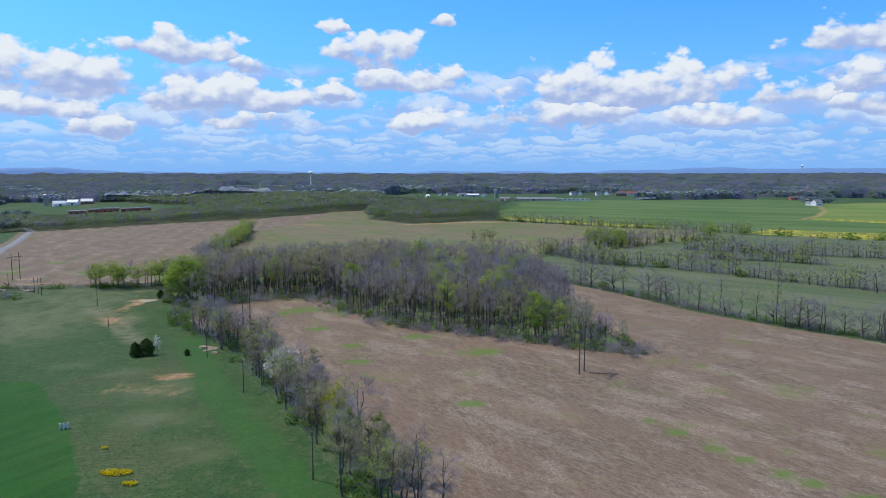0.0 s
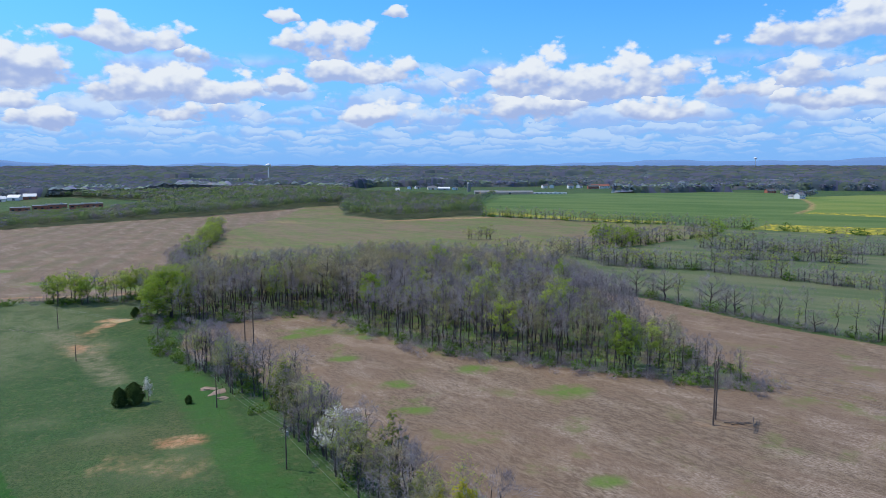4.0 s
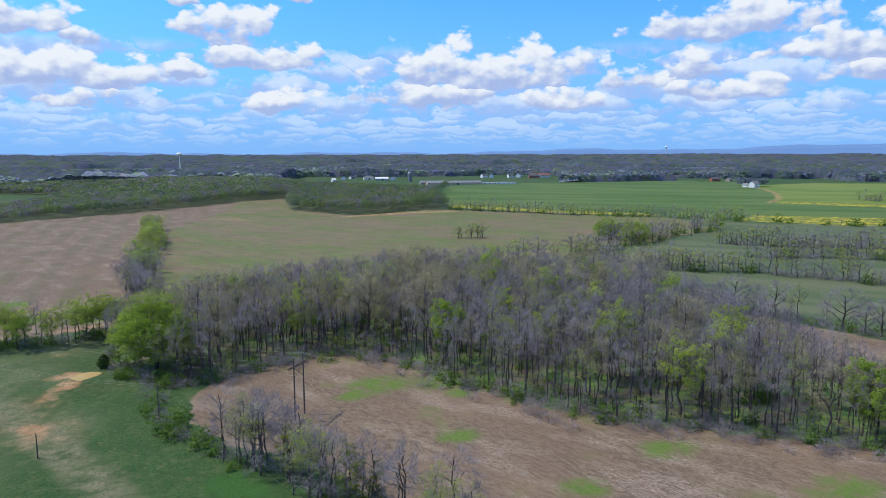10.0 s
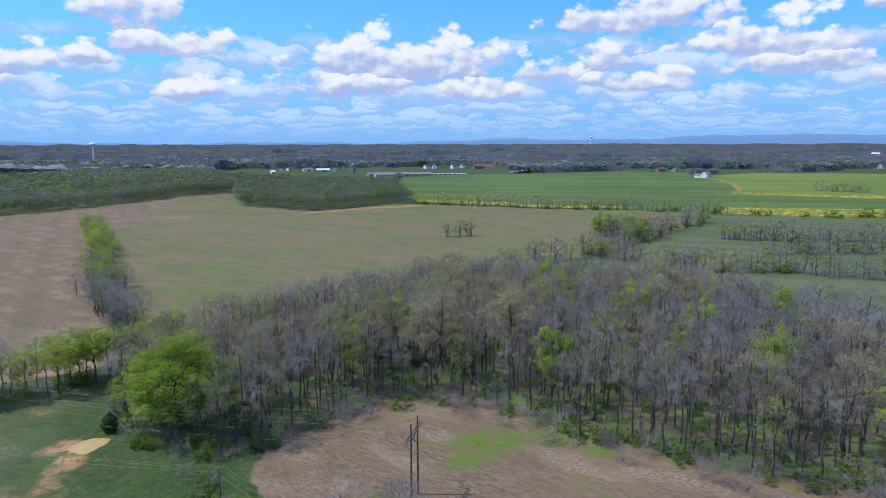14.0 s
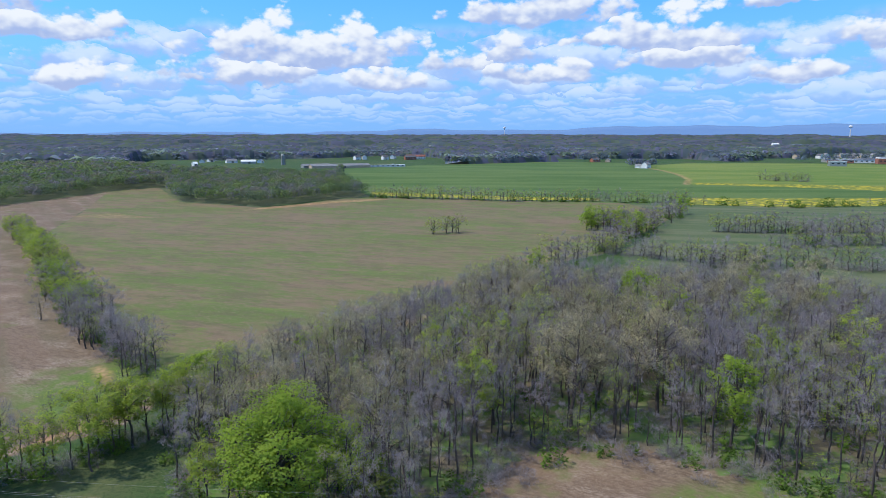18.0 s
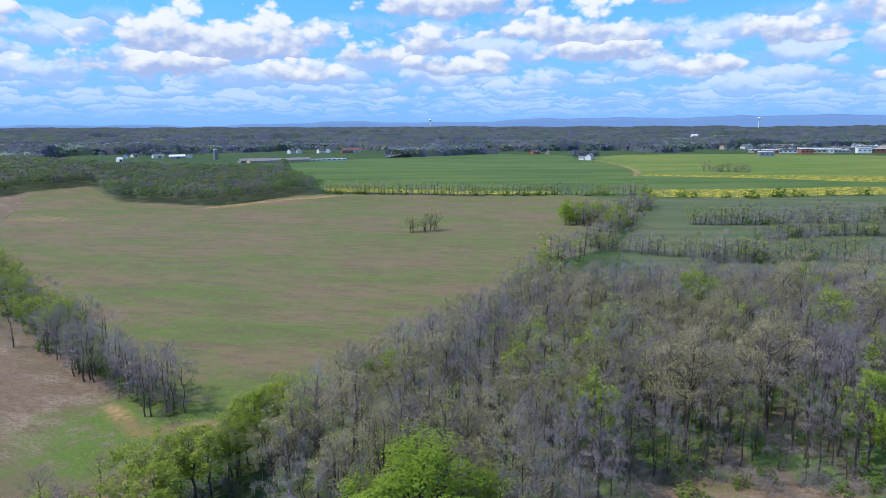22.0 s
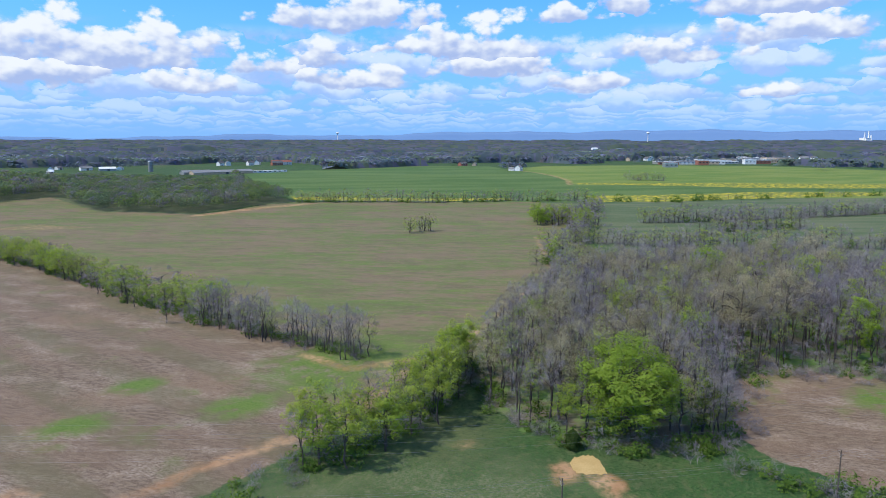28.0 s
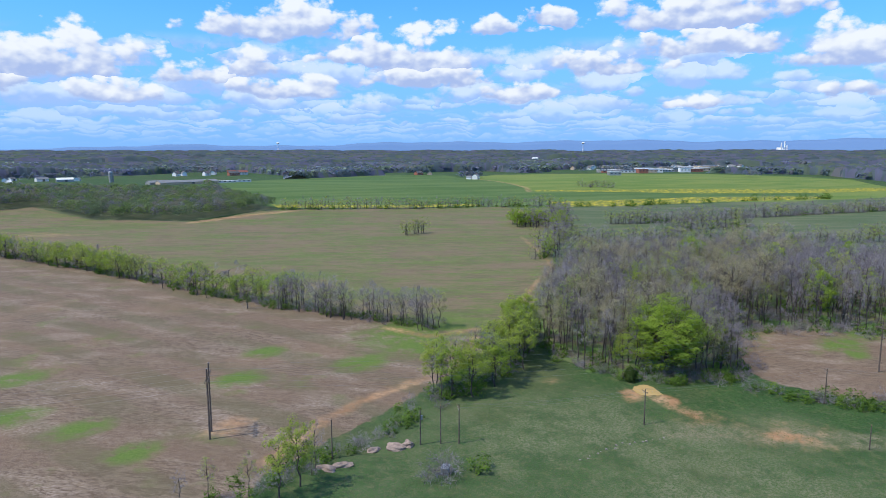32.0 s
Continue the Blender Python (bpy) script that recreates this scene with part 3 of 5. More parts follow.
def frame_of(d):
    a = np.array((0.0, 0, 1)) if abs(d[2]) < 0.9 else np.array((1.0, 0, 0))
    u = np.cross(d, a)
    u /= np.linalg.norm(u)
    return u, np.cross(d, u)


def bend(a, b, lift, n, rng, wander=0.0):
    """Places along an arc from a to b, drawn upwards in its first half."""
    mid = (a + b) / 2 + np.array((0, 0, lift))
    out = []
    for t in np.linspace(0, 1, n + 1):
        p = a * (1 - t) ** 2 + 2 * mid * t * (1 - t) + b * t * t
        out.append(p + rng.normal(0, wander, 3) * (0 if t in (0.0, 1.0) else 1))
    return out


def skeleton(rng, h, clear, spread, limbs, subs, trunk_r, stems=1, flat=0.5):
    """Branch pieces (foot, head, foot radius, head radius) and the tips' places and directions, under a rounded crown.
    clear: the share of the height below the crown; spread: the crown's radius; flat: how high its widest part sits."""
    pieces, tips = [], []
    low, top = h * clear, h
    belly = low + (top - low) * flat
    heart = np.array((0, 0, belly))

    def rim(a, e, k):
        """A point of the crown's outline at a bearing and a rise from -1 to 1, k of the way out from its heart."""
        up = (top - belly) if e > 0 else (belly - low)
        r = spread * math.sqrt(max(0.0, 1 - abs(e) ** 2.2))
        return heart + np.array((math.cos(a) * r, math.sin(a) * r, e * up)) * k

    lump = rng.uniform(0.78, 1.12, 24)
    for s in range(stems):
        turn = rng.uniform(0, 6.28)
        foot = np.array((math.cos(turn), math.sin(turn), 0)) * (0.0 if stems == 1 else rng.uniform(0.1, 0.35) * spread)
        head = heart + np.array((rng.normal(0, 0.10) * spread, rng.normal(0, 0.10) * spread, (top - belly) * 0.45)) + foot * (0 if stems == 1 else 1.2)
        line = bend(foot, head, 0.0, 6, rng, 0.012 * h)
        radii = np.linspace(trunk_r, trunk_r * 0.3, 7)
        for i in range(6):
            pieces.append((line[i], line[i + 1], radii[i], radii[i + 1]))
        for k in range(limbs):
            a = turn + k * 2.4 + rng.uniform(-0.5, 0.5)
            e = -0.75 + 1.7 * (k + rng.uniform(0, 1)) / limbs
            end = rim(a, min(e, 0.97), 0.80 * lump[k % 24]) + foot
            z0 = max(low * 0.55, min(end[2] - 0.45 * math.hypot(end[0], end[1]) - 0.08 * h, head[2] - 0.3))
            f = min(max(z0 / max(head[2], 0.1), 0.0), 0.98) * 6
            i = min(int(f), 5)
            start = line[i] + (line[i + 1] - line[i]) * (f - i)
            r0 = radii[i] * rng.uniform(0.5, 0.72)
            arm = bend(start, end, 0.05 * h, 4, rng, 0.012 * h)
            arm_r = np.linspace(r0, max(0.018, r0 * 0.25), 5)
            for q in range(4):
                pieces.append((arm[q], arm[q + 1], arm_r[q], arm_r[q + 1]))
            for j in range(subs):
                f = 4 * rng.uniform(0.35, 1.0)
                q = min(int(f), 3)
                p = arm[q] + (arm[q + 1] - arm[q]) * (f - q)
                ee = np.clip(e + rng.normal(0, 0.30), -0.9, 0.98)
                goal = rim(a + rng.normal(0, 0.36), ee, rng.uniform(0.80, 1.04) * lump[(k + j) % 24]) + foot
                hop = goal - p
                far = np.linalg.norm(hop)
                if far > 0.30 * h:
                    goal = p + hop * 0.30 * h / far
                twig = bend(p, goal, 0.02 * h, 2, rng, 0.008 * h)
                r = max(0.022, arm_r[q] * 0.45)
                pieces.append((twig[0], twig[1], r, r * 0.7))
                pieces.append((twig[1], twig[2], r * 0.7, r * 0.35))
                d = goal - p + 0.5 * (goal - heart)
                d = d / (np.linalg.norm(d) + 1e-6) + np.array((0, 0, 0.2))
                tips.append((twig[2], d))
                if j % 2:
                    tips.append((twig[1], d))
    return pieces, tips


def tubes(pieces, least=0.0, sink=0.3):
    v, f = [], []
    for a, b, r0, r1 in pieces:
        if r0 < least:
            continue
        k = 6 if r0 > 0.12 else 4 if r0 > 0.05 else 3
        d = (b - a) / (np.linalg.norm(b - a) + 1e-9)
        u, w = frame_of(d)
        s = len(v)
        foot = a - (np.array((0, 0, sink)) if a[2] < 0.05 else 0)
        for c, r in ((foot, r0), (b, r1)):
            for i in range(k):
                q = 2 * math.pi * i / k
                v.append(c + (u * math.cos(q) + w * math.sin(q)) * r)
        for i in range(k):
            j = (i + 1) % k
            f += [(s + i, s + j, s + k + j), (s + i, s + k + j, s + k + i)]
    return np.array(v), np.array(f)


def sprays(rng, tips, per, length, width):
    """Fine twigs: slim triangles that fan out from the tips."""
    p = np.array([t[0] for t in tips]).repeat(per, 0)
    d = np.array([t[1] for t in tips]).repeat(per, 0)
    n = len(p)
    d = d + rng.normal(0, 0.62, (n, 3))
    d /= np.linalg.norm(d, axis=1)[:, None]
    side = np.cross(d, rng.normal(0, 1, (n, 3)))
    side /= np.linalg.norm(side, axis=1)[:, None] + 1e-9
    p = p + rng.normal(0, 0.30, (n, 3)) - d * length * 0.3
    l = rng.uniform(0.5, 1.2, (n, 1)) * length
    v = np.stack([p - side * width / 2, p + side * width / 2, p + d * l], 1).reshape(-1, 3)
    return v, np.arange(n * 3).reshape(-1, 3)


def slivers(rng, pieces):
    """The thinnest branches: one slim triangle each."""
    if not pieces:
        return np.zeros((0, 3)), np.zeros((0, 3), int)
    a, b = np.array([p[0] for p in pieces]), np.array([p[1] for p in pieces])
    w = np.array([p[2] for p in pieces])[:, None]
    side = np.cross(b - a, rng.normal(0, 1, a.shape))
    side /= np.linalg.norm(side, axis=1)[:, None] + 1e-9
    v = np.stack([a - side * w, a + side * w, b + (b - a) * 0.15], 1).reshape(-1, 3)
    return v, np.arange(len(v)).reshape(-1, 3)


def scraps(rng, p, face, half):
    """Small triangles at places p that face one way each, of a half size."""
    a = np.cross(face, rng.normal(0, 1, face.shape))
    a /= np.linalg.norm(a, axis=1)[:, None] + 1e-9
    b = np.cross(face, a)
    v = np.stack([p - a * half, p + a * half * 0.8 - b * half, p + a * half * 0.8 + b * half], 1).reshape(-1, 3)
    return v, np.arange(len(v)).reshape(-1, 3)


def leaves(rng, tips, per, size, puff, heart, outer=0.2):
    """Leaf in soft puffs: scraps on a small ball round each outer tip, turned outwards."""
    c = np.array([t[0] for t in tips])
    c = c + rng.normal(0, 0.35 * puff, c.shape)
    far = np.linalg.norm((c - heart) * (1, 1, 1.2), axis=1)
    c = c[far >= np.quantile(far, outer)]
    r = puff * rng.uniform(0.6, 1.3, len(c))
    c, r = c.repeat(per, 0), r.repeat(per)[:, None]
    n = len(c)
    d = rng.normal(0, 1, (n, 3)) + (0, 0, 0.35)
    d /= np.linalg.norm(d, axis=1)[:, None] + 1e-6
    p = c + d * r * rng.uniform(0.5, 1.0, (n, 1)) ** 0.5 * (1, 1, 0.75)
    out = p - heart
    face = d * 0.8 + 0.7 * out / (np.linalg.norm(out, axis=1)[:, None] + 1e-6) + (0, 0, 0.45) + rng.normal(0, 0.33, (n, 3))
    face /= np.linalg.norm(face, axis=1)[:, None] + 1e-6
    return scraps(rng, p, face, rng.uniform(0.6, 1.35, (n, 1)) * size / 2)


def tree_kind(seed, h, clear, spread, limbs, subs, trunk_r, twig=None, leaf=None, stems=1, flat=0.5, shell=0.0):
    """A tree's two parts as arrays: trunk with limbs, and crown of twigs and leaves."""
    rng = np.random.default_rng(seed)
    pieces, tips = skeleton(rng, h, clear, spread, limbs, subs, trunk_r, stems, flat)
    thin = min(0.045, trunk_r * 0.8)
    heart = np.array((0, 0, h * (clear + (1 - clear) * 0.35)))
    tv, tf = tubes([p for p in pieces if p[2] >= thin])
    bits = []
    if twig:
        mat, per, length, width = twig
        v, f = sprays(rng, tips, per, length, width)
        bits.append((v, f, mat))
        v, f = slivers(rng, [p for p in pieces if p[2] < thin])
        if len(v):
            bits.append((v, f, mat))
    if leaf:
        mat, per, size, puff = leaf
        v, f = leaves(rng, tips, per, size, puff, heart, shell)
        bits.append((v, f, mat))
    cv, cf, cm, mats, off = [], [], [], [], 0
    for v, f, mat in bits:
        if mat not in mats:
            mats.append(mat)
        cv.append(v)
        cf.append(f + off)
        cm.append(np.full(len(f), mats.index(mat)))
        off += len(v)
    cv = np.concatenate(cv)
    return {"h": h, "trunk": (tv, tf), "crown": (cv, np.concatenate(cf), np.concatenate(cm), mats), "made": None}


def cone_kind(seed, h, r):
    """A dense bush, leafy from the ground to a blunt tip, with lumpy sides."""
    rng = np.random.default_rng(seed)
    n = 3600
    u, a = rng.uniform(0, 1, n) ** 0.8, rng.uniform(0, 6.283, n)
    lump = 1 + 0.22 * np.sin(3 * a + seed) * np.sin(7 * u + seed) + 0.14 * np.sin(5 * a + 14 * u)
    rad = r * np.minimum(1.0, 0.72 + 1.2 * u) * (1 - u ** 3.4) ** 0.75 * lump * rng.uniform(0.8, 1.05, n)
    p = np.stack([rad * np.cos(a), rad * np.sin(a), h * (0.02 + 0.96 * u)], 1)
    face = np.stack([np.cos(a), np.sin(a), 0.3 + 0.8 * u], 1) + rng.normal(0, 0.4, (n, 3))
    face /= np.linalg.norm(face, axis=1)[:, None]
    v, f = scraps(rng, p, face, rng.uniform(0.10, 0.24, (n, 1)))
    tv, tf = tubes([(np.array((0.0, 0, 0)), np.array((0, 0, h * 0.8)), 0.12, 0.03)])
    return {"h": h, "trunk": (tv, tf), "crown": (v, f, np.zeros(len(f), int), [LEAF_DARK]), "made": None}


KINDS = {
    "bare": [tree_kind(10 + i, 20, 0.36 + 0.04 * i, 3.0 + 0.35 * i, 8, 6, 0.22, (TWIG, 7, 1.5, 0.066), flat=0.55) for i in range(5)],
    "tan": [tree_kind(20 + i, 20, 0.34, 4.6, 9, 7, 0.28, (TWIG_TAN, 7, 1.4, 0.05), (LEAF_OLIVE, 19, 0.20, 0.9)) for i in range(3)],
    "oak": [tree_kind(25 + i, 24, 0.34, 7.2, 14, 10, 0.40, (TWIG_TAN, 7, 1.4, 0.06), (LEAF_OAK, 40, 0.19, 1.35), flat=0.42) for i in range(3)],
    "ivy": [tree_kind(97 + i, 11, 0.1, 1.6, 8, 5, 0.16, (TWIG, 5, 1.0, 0.05), (LEAF_IVY, 16, 0.30, 0.6)) for i in range(2)],
    "half": [tree_kind(30 + i, 18, 0.36, 3.2, 8, 6, 0.20, (TWIG, 7, 1.3, 0.05), (LEAF_LIGHT, 16, 0.21, 0.85)) for i in range(3)],
    "green": [tree_kind(40 + i, 15, 0.25, 4.4, 11, 7, 0.26, (TWIG, 2, 1.0, 0.05), (LEAF_FRESH, 42, 0.30, 0.95)) for i in range(4)],
    "lime": [tree_kind(50 + i, 14, 0.34, 3.4, 9, 6, 0.20, (TWIG, 3, 1.1, 0.05), (LEAF_LIGHT, 34, 0.27, 0.85)) for i in range(4)],
    "great": [tree_kind(55, 21, 0.10, 8.2, 22, 12, 0.50, (TWIG, 1, 1.2, 0.06), (LEAF_FRESH, 84, 0.30, 1.6), flat=0.48)],
    "hedge": [tree_kind(150 + i, 13, 0.16, 4.4, 10, 6, 0.2, (TWIG, 4, 1.1, 0.05), ((LEAF_LIGHT, LEAF_FRESH)[i % 2], 22, 0.30, 1.0), flat=0.56) for i in range(4)],
    "far_bare": [tree_kind(100 + i, 12, 0.10 + 0.06 * i, 4.6, 6, 3, 0.2, (TWIG, 13, 1.5, 0.085)) for i in range(4)],
    "far_half": [tree_kind(110 + i, 12, 0.12, 4.8, 6, 3, 0.2, (TWIG_TAN, 6, 1.4, 0.11), (LEAF_LIGHT, 9, 0.42, 1.0)) for i in range(3)],
    "far_green": [tree_kind(120 + i, 13, 0.12, 4.8, 8, 4, 0.22, None, (LEAF_FRESH, 30, 0.46, 1.2)) for i in range(3)],
    "spread": [tree_kind(140 + i, 13, 0.16, 5.6, 10, 7, 0.30, (TWIG, 9, 1.4, 0.085), flat=0.5) for i in range(3)],
    "shrub": [tree_kind(60 + i, 3.0, 0.0, 2.0, 6, 2, 0.04, None, (LEAF_SHRUB, 8, 0.36, 0.6), stems=2, flat=0.3) for i in range(3)],
    "brush": [tree_kind(70 + i, 3.0, 0.0, 1.9, 6, 2, 0.04, (TWIG, 5, 1.1, 0.055), stems=2, flat=0.35) for i in range(3)],
    "evergreen": [cone_kind(1, 6.0, 2.0), cone_kind(2, 6.0, 2.3)],
    "vase": [tree_kind(130 + i, 13, 0.06, 3.6, 6, 5, 0.15, (TWIG, 9, 1.3, 0.055), stems=2, flat=0.62) for i in range(3)],
    "blossom": [tree_kind(90, 10, 0.15, 3.2, 5, 4, 0.12, (TWIG, 2, 0.9, 0.05), (BLOSSOM, 26, 0.26, 0.75), stems=3)],
    "column": [tree_kind(95, 12, 0.0, 2.0, 12, 6, 0.14, (TWIG, 2, 0.9, 0.05), (LEAF_YELLOW, 24, 0.30, 0.6))],
}
LABELS = {"bare": "leafless grey woodland tree with fine purple-grey twigs", "tan": "budding tree with a tan and olive crown",
          "oak": "broad oak with a dome of pale tan buds", "ivy": "narrow tree grown over with olive ivy", "half": "slender tree just coming into pale leaf", "green": "broad tree in fresh bright green leaf",
          "hedge": "round hedgerow tree in young green leaf", "spread": "leafless tree with a wide round crown of crooked limbs", "vase": "leafless tree forking low into many upright limbs", "lime": "tree in young yellow-green leaf", "shrub": "low leafy green shrub in rough grass", "brush": "low tangle of leafless grey brush",
          "great": "very large tree in bright green leaf", "column": "narrow tree in bright yellow-green leaf", "evergreen": "dark green evergreen bush on the meadow", "blossom": "tree covered in white blossom"}


def plant(kind, x, y, h, rng, group, label="", pick=None, wide=None):
    """One tree as a thing of its own: an Empty at its foot with trunk and crown."""
    store = KINDS[kind]
    t = store[pick if pick is not None else int(rng.integers(len(store)))]
    if t["made"] is None:
        tr = quick_mesh("trunk", *t["trunk"], [BARK])
        v, f, m, mats = t["crown"]
        t["made"] = (tr, quick_mesh("crown", v, f, mats, m))
    name = "bush" if kind in ("shrub", "brush", "evergreen") else "tree"
    wide = rng.uniform(0.9, 1.2) if wide is None else wide
    root = new(name)
    root.empty_display_size = 0.5
    root.matrix_world = Matrix.Translation((x, y, float(ground_z(x, y)))) @ Matrix.Rotation(rng.uniform(0, 6.28), 4, "Z") @ Matrix.Diagonal((wide * h / t["h"], wide * h / t["h"], h / t["h"], 1))
    for part_name, me in zip(("trunk" if name == "tree" else "stems", "crown"), t["made"]):
        o = new(part_name, me)
        o.parent = root
    tagged(root, label or LABELS[kind], "bush" if name == "bush" else "tree", group)
    return root


def stand(name, spots, label, category, widest=1.2):
    """Many trees joined into one object: spots are (kind, x, y, height)."""
    rng = np.random.default_rng(len(spots))
    vs, fs, ms, mats, off = [], [], [], [BARK], 0
    for kind, x, y, h in spots:
        t = KINDS[kind][int(rng.integers(len(KINDS[kind])))]
        a, s = rng.uniform(0, 6.28), h / t["h"]
        w = s * rng.uniform(0.9, widest)
        c, q = math.cos(a) * w, math.sin(a) * w
        turn = np.array(((c, q, 0), (-q, c, 0), (0, 0, s)))
        place = np.array((x, y, float(ground_z(x, y))))
        v, f, m, tm = t["crown"]
        idx = []
        for mat in tm:
            if mat not in mats:
                mats.append(mat)
            idx.append(mats.index(mat))
        for vv, ff, mm in ((t["trunk"][0], t["trunk"][1], None), (v, f, np.array(idx)[m])):
            vs.append(vv @ turn + place)
            fs.append(ff + off)
            ms.append(np.zeros(len(ff), int) if mm is None else mm)
            off += len(vv)
    o = new(name, quick_mesh(name, np.concatenate(vs), np.concatenate(fs), mats, np.concatenate(ms)))
    return tagged(o, label, category, kind="stuff")


def along(line, step, rng, side=1.5):
    """Places along a line, about a step apart, wandering to both sides."""
    out, rest = [], 0.0
    for (ax, ay), (bx, by) in zip(line[:-1], line[1:]):
        l = math.hypot(bx - ax, by - ay)
        d = rest
        while d < l:
            nx, ny = -(by - ay) / l, (bx - ax) / l
            o = rng.normal(0, side)
            out.append((ax + (bx - ax) * d / l + nx * o, ay + (by - ay) * d / l + ny * o))
            d += step * rng.uniform(0.6, 1.4)
        rest = d - l
    return out


def fill(poly, step, rng):
    """Places all over a polygon, about a step apart."""
    p = np.array(poly)
    lo, hi = p.min(0), p.max(0)
    gx, gy = np.meshgrid(np.arange(lo[0], hi[0], step), np.arange(lo[1], hi[1], step))
    x = gx.ravel() + rng.uniform(-0.45, 0.45, gx.size) * step
    y = gy.ravel() + rng.uniform(-0.45, 0.45, gx.size) * step
    k = inside(poly, x, y) > 0.5
    return list(zip(x[k], y[k]))


def choose(rng, weights):
    names = list(weights)
    w = np.array([weights[k] for k in names], float)
    return names[int(rng.choice(len(names), p=w / w.sum()))]


def plant_wood():
    rng = np.random.default_rng(3)
    spots, single = [], 0
    oaks = [(-63, 335, 25, 1.15), (-43, 331, 24.5, 1.2), (25, 366, 24.5, 1.15), (42, 355, 24, 1.2), (-35, 352, 22, 0.9), (10, 343, 22, 0.9), (-107, 344, 18, 0.85), (-91, 348, 18, 0.7),
            (-38, 389, 20.5, 0.8), (-25, 383, 21, 0.85), (-6, 360, 20, 0.8), (-52, 352, 20, 0.75)]
    greens = [("green", -12, 373, 22), ("lime", -18, 353, 20), ("lime", -68, 356, 19), ("green", -72, 367, 18), ("green", -107, 372, 17), ("lime", -82, 362, 18), ("half", -78, 374, 20), ("half", -90, 372, 17),
              ("lime", -23, 321, 20), ("green", -77, 350, 13), ("half", -55, 366, 19), ("lime", -4, 312, 18), ("half", 6, 300, 18), ("green", 33, 241, 17), ("half", 46, 240, 14), ("green", -100, 356, 10),
              ("lime", 30, 345, 19), ("half", -30, 300, 17), ("half", -60, 386, 17), ("half", 15, 275, 16)]
    for x, y, h, w in oaks:
        plant("oak", x, y, h, rng, "broad oaks of the wood", "", None, w)
    for kind, x, y, h in greens:
        plant(kind, x, y, h, rng, "green trees of the wood")
    taken = np.array([(x, y, h * 0.17 * w) for x, y, h, w in oaks] + [(x, y, 2.5) for k, x, y, h in greens] + [(-124, 329, 8)])
    for x, y in fill(WOOD, 5.0, rng):
        if (np.hypot(taken[:, 0] - x, taken[:, 1] - y) < taken[:, 2]).any():
            continue
        deep = float(inside(WOOD, np.array([x]), np.array([y]))[0])
        kind = choose(rng, {"bare": 3.6, "tan": 2.8 if y > 335 else 0.6, "half": 0.6 if y > 330 else 0.3, "green": 0.04, "lime": 0.10})
        h = rng.uniform(16.5, 22.5) * (0.80 + 0.20 * min(1.0, deep / 16))
        if x > 20:
            h *= 1.0 - 0.42 * min(1.0, (x - 20) / 40) * min(1.0, max(0.0, (300 - y) / 60))
        if deep < 9 and single < 70 and y < 345:
            plant(kind, x, y, h, rng, "trees of the wood")
            single += 1
        else:
            spots.append((kind, x, y, h))
    stand("woodland", spots, "dense spring wood of bare grey and budding trees", "woodland")
    low = [(choose(rng, {"shrub": 1.2, "brush": 2.0}), x, y, rng.uniform(1.2, 3.6)) for x, y in fill(WOOD, 5.6, rng)]
    rim = WOOD + WOOD[:1]
    low += [("brush", x, y, rng.uniform(1.5, 3.6)) for x, y in along(WOOD[1:14], 1.3, rng, 4.0)]
    low += [(choose(rng, {"shrub": 1.0, "brush": 1.3}), x, y, rng.uniform(1.2, 3.6)) for x, y in along(rim, 1.7, rng, 1.8)]
    low += [(choose(rng, {"far_bare": 3, "far_half": 1.2}), x, y, rng.uniform(3.5, 8.5)) for x, y in along(WOOD[1:14], 1.2, rng, 6.0) if inside(WOOD, np.array([x]), np.array([y]))[0] > 1.0]
    stand("undergrowth", low, "green and grey undergrowth along the wood's edge", "undergrowth")


